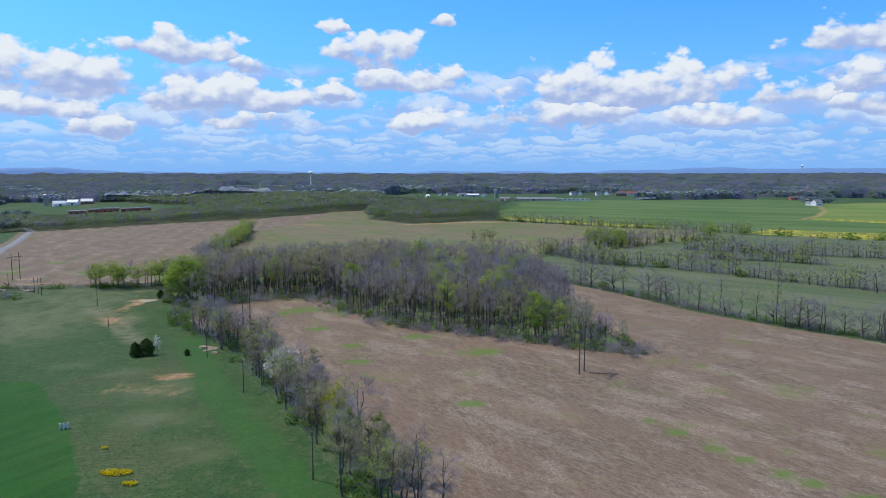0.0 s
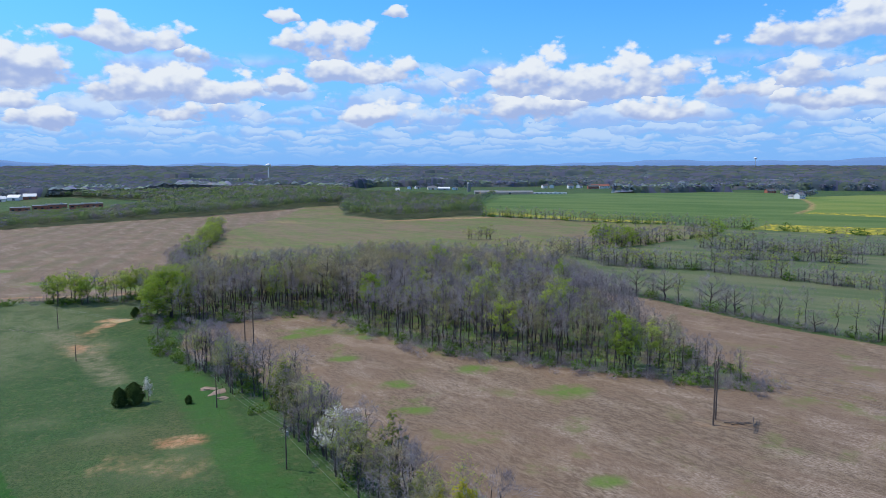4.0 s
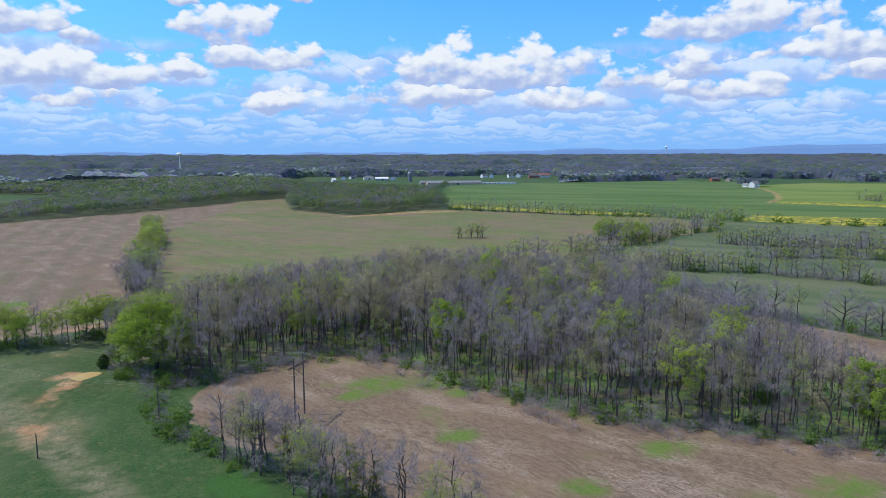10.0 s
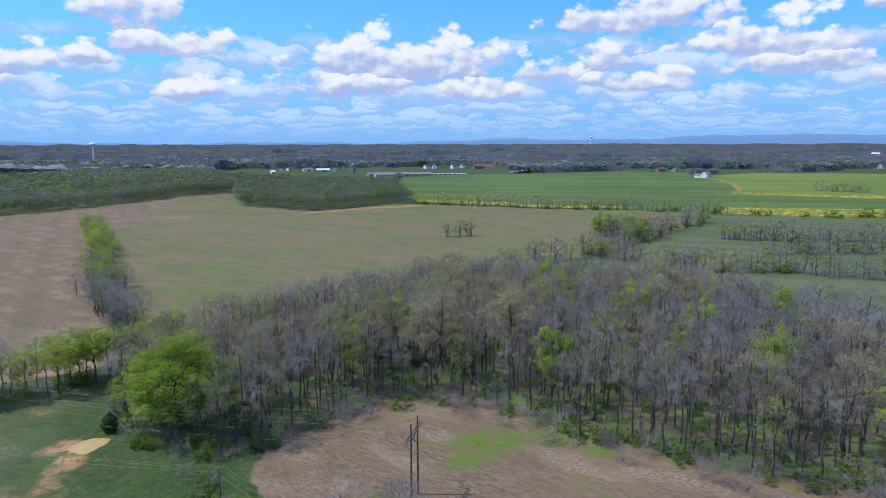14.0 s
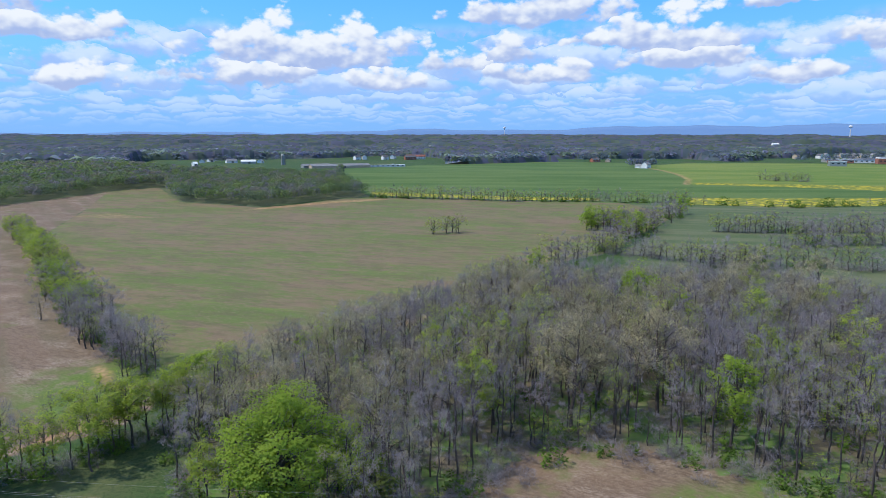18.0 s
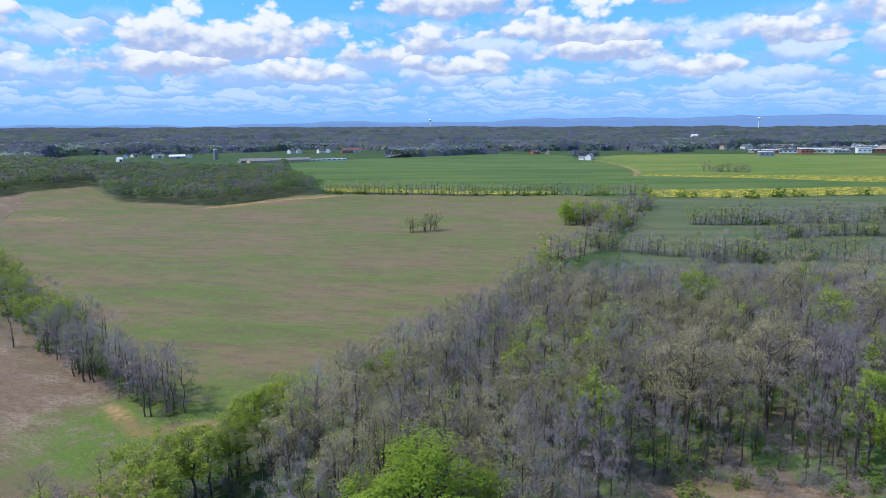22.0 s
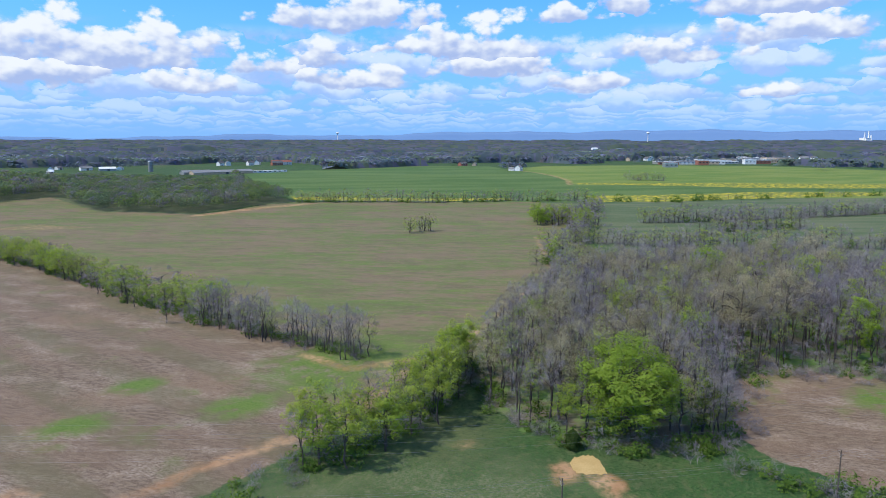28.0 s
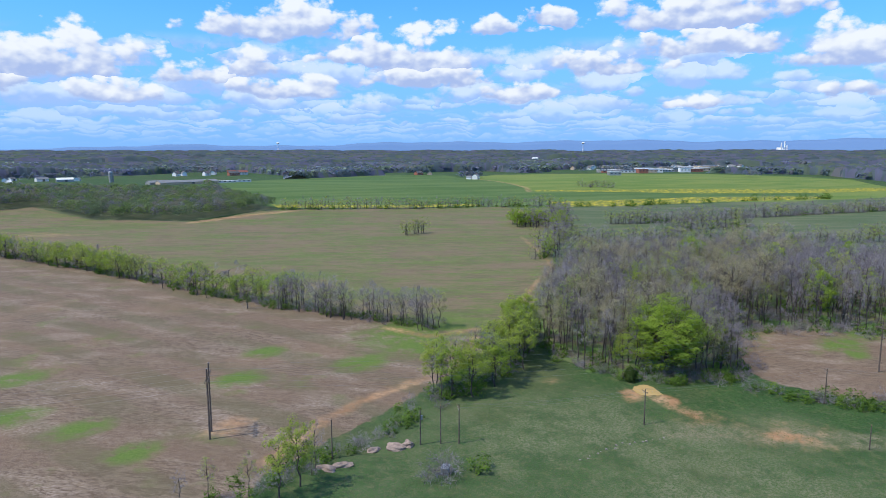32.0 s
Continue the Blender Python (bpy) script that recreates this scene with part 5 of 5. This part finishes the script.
SAND_PALE = plain("pale_sand", (0.21, 0.155, 0.125), (0.35, 0.27, 0.225), 1.6, 0.95)
MUD_WATER = plain("muddy_water", (0.42, 0.29, 0.12), (0.52, 0.37, 0.17), 0.3, 0.12)
ASPHALT = plain("road_asphalt", (0.16, 0.16, 0.165), (0.24, 0.24, 0.245), 0.3, 0.9)
STONE = plain("field_stone", (0.15, 0.14, 0.12), (0.27, 0.25, 0.22), 1.5, 0.9)
WHITE = plain("white_paint", (0.70, 0.70, 0.69), (0.82, 0.82, 0.80), 1.2, 0.6)
YELLOW_PETAL = leafy("yellow_petals", (0.55, 0.42, 0.01), (0.70, 0.58, 0.02), 0.5, 0.4)


def heap(name, x, y, sx, sy, h, mat, seed, label, category, group=""):
    """A rounded mound with an uneven outline."""
    rng = np.random.default_rng(seed)
    bm = bmesh.new()
    bmesh.ops.create_icosphere(bm, subdivisions=3, radius=1.0)
    ph = rng.uniform(0, 6, 6)
    for v in bm.verts:
        c = v.co
        k = 1 + 0.18 * math.sin(3 * c.x + ph[0]) + 0.14 * math.sin(5 * c.y + ph[1]) + 0.12 * math.sin(7 * c.z + 4 * c.x + ph[2])
        v.co = Vector((c.x * sx * k * 0.8, c.y * sy * k * 0.8, max(c.z, -0.15) * h * 0.85 * k))
    me = mesh_of(bm, name, mat)
    o = new(name, me)
    o.matrix_world = Matrix.Translation((x, y, float(ground_z(x, y)))) @ Matrix.Rotation(rng.uniform(0, 6.28), 4, "Z")
    return tagged(o, label, category, group)


heap("sand_mound", -212.5, 345, 2.6, 1.7, 1.1, SAND_PALE, 1, "pale heap of sand in rough grass", "sand pile", "earth heaps")
heap("sand_mound", -209.8, 344.4, 1.9, 1.4, 1.2, SAND_PALE, 2, "pale heap of sand in rough grass", "sand pile", "earth heaps")
heap("earth_mound", -216.5, 347.3, 2.0, 1.3, 0.8, SAND_PALE, 3, "weathered heap of grey earth", "earth pile", "earth heaps")
heap("earth_mound", -228.5, 347.5, 2.4, 1.5, 0.8, SAND_PALE, 4, "weathered heap of grey earth", "earth pile", "earth heaps")
heap("sand_mound", -225.3, 346.2, 2.2, 1.3, 0.8, SAND_PALE, 5, "low pale heap of sand", "sand pile", "earth heaps")
heap("sand_mound", -81.5, 234.5, 3.6, 2.0, 0.6, SAND_PALE, 6, "low pale heap of sand by the tree row", "sand pile", "earth heaps")
heap("earth_mound", -84.5, 238.8, 2.8, 1.5, 0.6, SAND_PALE, 7, "low heap of grey earth by the tree row", "earth pile", "earth heaps")
heap("earth_mound", -78.5, 229.0, 2.2, 1.2, 0.5, SAND_PALE, 8, "low heap of grey earth by the tree row", "earth pile", "earth heaps")
heap("earth_mound", -137.5, 333.5, 2.0, 1.3, 0.9, SAND_PALE, 9, "bare bank of earth above the pond", "earth pile", "earth heaps")


def pond():
    rim = [(-146.6, 325.0), (-144.5, 328.4), (-141.7, 329.4), (-138.6, 328.3), (-138.4, 326.2), (-140.4, 323.4), (-142.4, 321.0), (-144.6, 322.6)]
    z = -0.82
    bm = bmesh.new()
    pts = []
    n = len(rim)
    for i in range(n):
        (ax, ay), (bx, by) = rim[i], rim[(i + 1) % n]
        for k in range(5):
            t = k / 5
            w = 0.35 * math.sin(7.3 * i + 2.1 * k)
            pts.append(bm.verts.new((ax + (bx - ax) * t + w, ay + (by - ay) * t + 0.6 * w, z)))
    top = bm.faces.new(pts)
    r = bmesh.ops.extrude_face_region(bm, geom=[top])
    for v in r["geom"]:
        if isinstance(v, bmesh.types.BMVert):
            v.co.z -= 0.8
    bmesh.ops.recalc_face_normals(bm, faces=bm.faces)
    tagged(new("water", mesh_of(bm, "water", MUD_WATER)), "small pond of muddy ochre water", "pond", kind="structure")


pond()


def road():
    line = [(-300, 440), (-335, 515), (-368, 588), (-419, 694), (-452, 740), (-520, 800)]
    v, f = [], []
    n = 0
    for (ax, ay), (bx, by) in zip(line[:-1], line[1:]):
        for k in range(20):
            t = k / 20
            l = math.hypot(bx - ax, by - ay)
            nx, ny = -(by - ay) / l, (bx - ax) / l
            for s, dz in ((-3.6, -0.3), (-3.2, 0.12), (3.2, 0.12), (3.6, -0.3)):
                x, y = ax + (bx - ax) * t + nx * s, ay + (by - ay) * t + ny * s
                v.append((x, y, float(ground_z(x, y)) + dz))
            if n:
                for q in range(3):
                    f.append((4 * n - 4 + q, 4 * n - 3 + q, 4 * n + 1 + q, 4 * n + q))
            n += 1
    tagged(new("road", quick_mesh("road", v, f, [ASPHALT])), "narrow grey country road along the stubble field", "road", kind="structure")


road()


def small_things():
    rng = np.random.default_rng(21)
    # a ragged row of field stones at the edge of the mown grass
    for i, (x, y) in enumerate(along([(-188, 316.5), (-181, 315.6), (-175, 314.2), (-164, 309)], 1.7, rng, 0.3)):
        bm = bmesh.new()
        bmesh.ops.create_icosphere(bm, subdivisions=2, radius=1.0)
        s = rng.uniform(0.12, 0.30)
        for v in bm.verts:
            v.co = Vector((v.co.x * s * 1.3, v.co.y * s, v.co.z * s * 0.6)) * (1 + 0.2 * math.sin(4 * v.co.x + i) * math.cos(3 * v.co.y + i))
        o = new("stone", mesh_of(bm, "stone", STONE))
        o.matrix_world = Matrix.Translation((x, y, float(ground_z(x, y)) + 0.08)) @ Matrix.Rotation(rng.uniform(0, 6.28), 4, "Z")
        tagged(o, "pale field stone at the edge of mown grass", "stone", "row of stones")
    # white boards leaning at the edge of the lawn
    for i in range(3):
        root = root_at("white_board", -88.9 + 0.75 * i, 153.6 + 0.25 * i, 20)
        tip = Matrix.Rotation(radians(28), 4, "X")
        part("panel", block((0.55, 0.08, 1.7), (0, 0, 0), tip, 0.01), WHITE, root)
        part("stay", rod((0, -0.85, 1.3), (0, -1.35, 0.0), 0.035), WHITE, root)
        tagged(root, "leaning white board beside the dark mown grass", "board", "white boards")
    # a rusting box in the thicket
    root = root_at("metal_box", -212.5, 331.0, 30)
    part("body", block((2.2, 1.4, 1.3), bevel=0.03), STEEL, root)
    part("lid", block((2.3, 1.5, 0.1), (0, 0, 1.3), bevel=0.02), STEEL, root)
    tagged(root, "old grey metal box half hidden in a thicket", "box")
    # broken timbers beside the pylon
    for i, (a, b) in enumerate((((43, 196.4), (49.0, 194.6)), ((44, 195.0), (49.2, 195.8)), ((48.6, 193.6), (50.2, 196.8)), ((46, 196.6), (46.8, 194.4)))):
        z = float(ground_z(a[0], a[1])) + 0.2
        o = new("fallen_timber", mesh_of(rod((a[0], a[1], z), (b[0], b[1], z + (0.9 if i == 2 else 0.15)), 0.12, 0.09, 8), "fallen_timber", WOOD_POLE))
        tagged(o, "broken dark timber lying on the stubble", "timber", "broken timbers")
    # yellow flowers
    for (x0, y0, rx, ry) in ((-64.2, 128.6, 3.2, 1.3), (-59.2, 123.8, 1.5, 0.8), (-72.5, 141, 0.7, 0.5)):
        n = int(420 * rx * ry / 4)
        a, r = rng.uniform(0, 6.28, n), np.sqrt(rng.uniform(0, 1, n))
        x, y = x0 + rx * r * np.cos(a), y0 + ry * r * np.sin(a)
        tips = [(np.array((u, w, float(ground_z(u, w)) + rng.uniform(0.1, 0.6))), None) for u, w in zip(x, y)]
        v, f = leaves(rng, tips, 3, 0.22, 0.12, np.array((x0, y0, -5.0)), 0.0)
        tagged(new("yellow_flowers", quick_mesh("yellow_flowers", v, f, [YELLOW_PETAL])), "bright yellow wildflowers in the meadow", "flowers", kind="stuff")


small_things()

# ---- buildings ----
BRICK = plain("brick_red", (0.26, 0.10, 0.07), (0.36, 0.16, 0.11), 0.4, 0.85)
TAN_WALL = plain("tan_wall", (0.42, 0.33, 0.24), (0.55, 0.44, 0.33), 0.2, 0.85)
ROOF_GREY = plain("roof_grey", (0.15, 0.155, 0.165), (0.25, 0.255, 0.265), 0.3, 0.7)
ROOF_RED = plain("roof_red", (0.22, 0.085, 0.065), (0.30, 0.12, 0.09), 0.3, 0.7)
ROOF_DARK = plain("roof_dark", (0.08, 0.08, 0.085), (0.14, 0.14, 0.15), 0.3, 0.8)
CONCRETE = plain("concrete", (0.20, 0.21, 0.20), (0.30, 0.31, 0.30), 0.3, 0.85)
GLASS_DARK = plain("dark_window_glass", (0.03, 0.035, 0.045), (0.06, 0.07, 0.08), 1.0, 0.15)


def gable(l, w, wall_h, rise, over=0.4, thick=0.25):
    """A pitched roof of two thick slopes with eaves."""
    bm = bmesh.new()
    y, top = w / 2 + over, wall_h + rise
    foot = wall_h - over * rise / (w / 2)
    prof = [(-y, foot), (0, top), (y, foot), (y, foot + thick), (0, top + thick), (-y, foot + thick)]
    ends = []
    for x in (-l / 2 - over, l / 2 + over):
        ends.append([bm.verts.new((x, a, b)) for a, b in prof])
    bm.faces.new(ends[0])
    bm.faces.new(list(reversed(ends[1])))
    for i in range(6):
        j = (i + 1) % 6
        bm.faces.new((ends[0][j], ends[0][i], ends[1][i], ends[1][j]))
    return bm


def gable_walls(l, w, h, rise):
    bm = bmesh.new()
    prof = [(-w / 2, -1.5), (w / 2, -1.5), (w / 2, h), (0, h + rise), (-w / 2, h)]
    ends = [[bm.verts.new((x, a, b)) for a, b in prof] for x in (-l / 2, l / 2)]
    bm.faces.new(ends[0])
    bm.faces.new(list(reversed(ends[1])))
    for i in range(5):
        j = (i + 1) % 5
        bm.faces.new((ends[0][j], ends[0][i], ends[1][i], ends[1][j]))
    return bm


def house(x, y, turn, l, w, h, rise, wall, roof, label, category="house", group="", storeys=2, chimney=True, windows=True):
    root = root_at("house" if category == "house" else "barn", x, y, turn)
    part("wall", gable_walls(l, w, h, rise), wall, root)
    r = part("roof", gable(l, w, h, rise), roof, root)
    if chimney:
        part("chimney", block((0.8, 0.8, 2.2), (l * 0.25, 0, h + rise * 0.7)), BRICK, r)
    if windows:
        n = max(2, int(l / 3))
        for s in range(storeys):
            for k in range(n):
                for side in (-1, 1):
                    u = -l / 2 + (k + 0.5) * l / n
                    win = part("window", block((1.25, 0.1, 1.5), (u, side * (w / 2 + 0.02), 0.9 + s * 2.7)), WHITE, root)
                    part("pane", block((1.0, 0.06, 1.25), (u, side * (w / 2 + 0.06), 1.02 + s * 2.7)), GLASS_DARK, win)
    part("door", block((1.1 if windows else 3.5, 0.12, 2.1 if windows else 3.2), (l * 0.05, -w / 2 - 0.05, 0)), ROOF_DARK, root)
    return tagged(root, label, category, group)


def flat_hall(x, y, turn, l, w, h, wall, roof, label, group="", category="building"):
    root = root_at("hall", x, y, turn)
    part("wall", block((l, w, h + 2), (0, 0, -2)), wall, root)
    part("roof", block((l + 0.6, w + 0.6, 0.5), (0, 0, h)), roof, root)
    part("roof_unit", block((3, 2, 1.5), (l * 0.2, 0, h + 0.5)), STEEL, root)
    n = max(3, int(l / 7))
    for k in range(n):
        u = -l / 2 + (k + 0.5) * l / n
        part("window", block((3.2, 0.15, 1.6), (u, -w / 2 - 0.03, h * 0.45)), GLASS_DARK, root)
    return tagged(root, label, category, group)


def silo(x, y, h, r, group="farm silos"):
    root = root_at("silo", x, y)
    part("tower", rod((0, 0, -1), (0, 0, h), r, None, 20), CONCRETE, root)
    bm = bmesh.new()
    bmesh.ops.create_uvsphere(bm, u_segments=20, v_segments=8, radius=r * 1.02, matrix=Matrix.Translation((0, 0, h)) @ Matrix.Diagonal((1, 1, 0.6, 1)))
    part("dome", bm, STEEL, root)
    for k in range(6):
        part("hoop", rod((0, 0, 2 + k * h / 7), (0, 0, 2.15 + k * h / 7), r + 0.06, None, 20), STEEL, root)
    part("chute", rod((r + 0.4, 0, 0), (r + 0.4, 0, h), 0.45, None, 10), CONCRETE, root)
    tagged(root, "tall grey concrete silo with a domed metal cap", "silo", group)


def water_tower(x, y, h):
    root = root_at("water_tower", x, y)
    part("column", rod((0, 0, 0), (0, 0, h), 2.2, 1.6, 14), WHITE, root)
    bm = bmesh.new()
    bmesh.ops.create_uvsphere(bm, u_segments=20, v_segments=10, radius=9, matrix=Matrix.Translation((0, 0, h)) @ Matrix.Diagonal((1, 1, 0.6, 1)))
    part("tank", bm, WHITE, root)
    tagged(root, "white water tower above the far trees", "water tower", "water towers")


def farm():
    g = "farm buildings"
    silo(103, 1330, 15, 3.2)
    house(150, 1178, 3, 88, 16, 3.2, 2.6, TAN_WALL, ROOF_GREY, "very long low barn with a grey metal roof", "barn", g, 1, False, False)
    house(118, 1190, 3, 40, 14, 3.2, 2.6, CONCRETE, ROOF_GREY, "low grey barn behind a long barn", "barn", g, 1, False, False)
    flat_hall(222, 1186, -2, 62, 7, 2.4, WHITE, WHITE, "long low white feed bunker", g)
    for i, (x, y, l, turn, wall, roof) in enumerate(((40, 1440, 26, 10, WHITE, ROOF_GREY), (62, 1405, 34, -5, STEEL, WHITE), (12, 1490, 14, 30, WHITE, ROOF_DARK), (-5, 1460, 12, 70, WHITE, ROOF_DARK),
                                                      (-30, 1340, 9, 20, WHITE, WHITE), (85, 1420, 18, 60, WHITE, ROOF_GREY))):
        house(x, y, turn, l * 0.7, 8, 3.6, 2.6, wall, roof, "white farm shed with a pale roof", "barn", g, 1, False, False)
    for i, (x, y, l, turn, wall, roof) in enumerate(((283, 1495, 12, 20, WHITE, ROOF_DARK), (300, 1500, 10, 80, WHITE, ROOF_GREY), (335, 1480, 12, 10, WHITE, ROOF_DARK), (360, 1500, 14, 50, WHITE, ROOF_DARK),
                                                      (388, 1480, 16, -20, BRICK, ROOF_RED), (405, 1470, 20, -10, WHITE, ROOF_RED), (375, 1450, 22, 0, BRICK, ROOF_DARK), (420, 1500, 12, 30, WHITE, ROOF_DARK))):
        house(x, y, turn, l, 9, 5.2, 3.2, wall, roof, "far farmhouse with a " + ("red" if roof is ROOF_RED else "dark") + " roof", "house", "farm hamlet")
    house(527, 966, 25, 13, 8.5, 5.4, 3.4, WHITE, ROOF_GREY, "white farmhouse beside a grove of trees", "house")
    house(521, 975, 115, 8, 6, 3.2, 2.2, WHITE, ROOF_GREY, "small white shed beside a farmhouse", "barn", "", 1, False, False)
    house(600, 1172, 5, 16, 9, 4.0, 3.0, BRICK, ROOF_DARK, "brown farmhouse under dark evergreens", "house")
    house(618, 1160, 40, 12, 8, 3.6, 2.6, TAN_WALL, ROOF_GREY, "tan farm shed under dark evergreens", "barn", "", 1, False, False)


def town():
    rng = np.random.default_rng(31)
    g = "town buildings"
    flat_hall(822, 888, -40, 22, 14, 7, STEEL, WHITE, "pale metal shed at the field's edge", g)
    for i in range(30):
        t = i / 29
        x, y = 930 + 300 * t + rng.normal(0, 12), 948 - 95 * t + rng.normal(0, 22)
        wall = (WHITE, TAN_WALL, BRICK, CONCRETE, STEEL)[int(rng.integers(5))]
        flat_hall(x, y, -40 + rng.normal(0, 8), rng.uniform(18, 46), rng.uniform(12, 22), rng.uniform(4, 9), wall, (WHITE, ROOF_GREY)[int(rng.integers(2))],
                  "flat-roofed commercial building of the far town", g)
    flat_hall(1205, 872, -42, 56, 24, 11, TAN_WALL, ROOF_GREY, "large tan flat-roofed hall of the far town", g)
    for i in range(24):
        x, y = rng.uniform(980, 1500), 0.0
        y = 1115 - 0.42 * (x - 980) + rng.normal(0, 25)
        house(x, y, rng.uniform(0, 180), rng.uniform(11, 17), 9, 5.4, 3.4, (WHITE, WHITE, TAN_WALL)[i % 3], (ROOF_GREY, ROOF_DARK)[i % 2], "pale house at the edge of the far town", "house", "town houses", 2, False)
    for i in range(5):
        flat_hall(1468 + 26 * i, 668 - 24 * i, -45 + 4 * i, 34, 20, 9 + 2 * (i % 2), BRICK, ROOF_GREY, "red-brick block of a far complex", g)
    for i in range(5):
        flat_hall(-512 + 19 * i, 958 + 9 * i + 8 * (i % 2), 25, 22, 20, 6 + (i % 3), BRICK, ROOF_GREY, "low red-brick school wing among far trees", "school wings")
    silo(-655, 1130, 17, 3.4)
    for i, (x, y) in enumerate(((-615, 1140), (-600, 1155), (-628, 1120))):
        house(x, y, 20 * i, 18, 11, 4.5, 4, (WHITE, BRICK, WHITE)[i], WHITE, "white-roofed barn beside a far silo", "barn", g, 1, False, False)
    for i in range(46):
        x = rng.uniform(-700, -300)
        y = 1960 + 0.32 * (x + 700) + 110 * rng.uniform(0, 1) ** 1.5
        wall = (WHITE, TAN_WALL, CONCRETE)[int(rng.integers(3))]
        house(x, y, rng.uniform(0, 180), rng.uniform(11, 15), 9.5, 5.6, 3.6, wall, (ROOF_GREY, ROOF_DARK)[int(rng.integers(2))], "suburban house of a far estate", "house", "far estate", 2, False)
    water_tower(-452, 2350, 44)
    water_tower(3000, 2330, 62)
    water_tower(1930, 3700, 58)
    for i in range(26):
        a = radians(rng.uniform(-30, 75))
        r = rng.uniform(1900, 3300)
        house(-60 + r * math.sin(a), 150 + r * math.cos(a), rng.uniform(0, 180), rng.uniform(12, 24), 11, 6, 4, (WHITE, TAN_WALL)[i % 2], (WHITE, ROOF_GREY)[int(rng.integers(2))], "pale far building above the woods", "house", "far buildings", 2, False, False)
    # a pale works with stacks on the skyline
    root = root_at("works", 3900, 1560)
    part("hall", block((150, 40, 20), (0, 0, 0)), WHITE, root)
    part("hall", block((50, 40, 34), (-30, 10, 0)), WHITE, root)
    for u, h in ((-70, 62), (-12, 70), (28, 50)):
        part("stack", rod((u, 0, 0), (u, 0, h), 4.5, 3.0, 12), WHITE, root)
    tagged(root, "pale industrial works with tall stacks on the skyline", "factory")


farm()
town()


def groves():
    """Trees round the far farms."""
    rng = np.random.default_rng(41)
    xs, ys, hs, ms = [], [], [], []
    for cx, cy, rx, ry, n, w in ((540, 985, 26, 12, 26, (1, 2, 1, 1, 0)), (612, 1188, 40, 8, 26, (0, 1, 0, 0, 3)), (60, 1462, 60, 16, 30, (1, 1, 1, 0, 1)),
                                 (345, 1525, 80, 14, 36, (1, 1, 1, 1, 0)), (1010, 990, 130, 22, 50, (1, 1, 1, 1, 1)), (-640, 1150, 24, 10, 8, (0, 0, 1, 0, 2)),
                                 (960, 690, 22, 10, 8, (0, 0, 1, 1, 0)), (-560, 880, 30, 10, 12, (0, 0, 0, 0, 1)), (-440, 690, 10, 18, 12, (1, 1, 0, 0, 1)), (-500, 2010, 200, 60, 90, (1, 1, 1, 0, 1))):
        xs.append(cx + rng.normal(0, rx * 0.5, n))
        ys.append(cy + rng.normal(0, ry * 0.5, n))
        hs.append(rng.uniform(8, 14, n))
        ms.append(rng.choice(5, n, p=np.array(w) / sum(w)))
    x, y, h, m = (np.concatenate(q) for q in (xs, ys, hs, ms))
    v, f, _ = crowns(rng, x, y, h * 0.85, h, 60, (1, 1, 1, 1, 1), 0.85)
    # the groves take the tones with haze in their colour
    tagged(new("farm_groves", quick_mesh("farm_groves", v, f, HAZED_TONES, m.repeat(60))), "groves of trees round the far farms", "grove", kind="stuff")


groves()


# ---- grass tufts ----
TUFT = leafy("grass_tufts", (0.055, 0.12, 0.028), (0.13, 0.165, 0.06), 0.25, 0.4)


def strew(name, poly, count, size, rise, flat, mat, label, category, seed):
    """Blades or stalks strewn over a polygon, as one object."""
    rng = np.random.default_rng(seed)
    c = np.array(poly, float)
    lo, hi = c.min(0), c.max(0)
    x, y = rng.uniform(lo[0], hi[0], count * 3), rng.uniform(lo[1], hi[1], count * 3)
    keep = (inside(poly, x, y) > 1.5) & (inside(WOOD, x, y) < -1) & (np.hypot(x + 143, y - 323) > 9)
    x, y = x[keep][:count], y[keep][:count]
    n = len(x)
    p = np.stack([x, y, ground_z(x, y) + 0.06 + rise * rng.uniform(0.2, 1.0, n)], 1)
    face = rng.normal(0, 1, (n, 3)) * (1, 1, flat) + (0, 0, 1.0 if flat < 0.5 else 0.35)
    face /= np.linalg.norm(face, axis=1)[:, None]
    v, f = scraps(rng, p, face, rng.uniform(0.4, 1.2, (n, 1)) * size / 2)
    tagged(new(name, quick_mesh(name, v, f, [mat])), label, category, kind="stuff")


strew("grass_tufts", [(-220, 345), (-150, 350), (-112, 306), (-92, 268), (-70, 222), (-26, 135), (-12, 100), (-90, 100), (-150, 200), (-240, 300)], 70000, 0.20, 0.03, 0.12, TUFT,
      "rough tufts of meadow grass", "grass", 51)
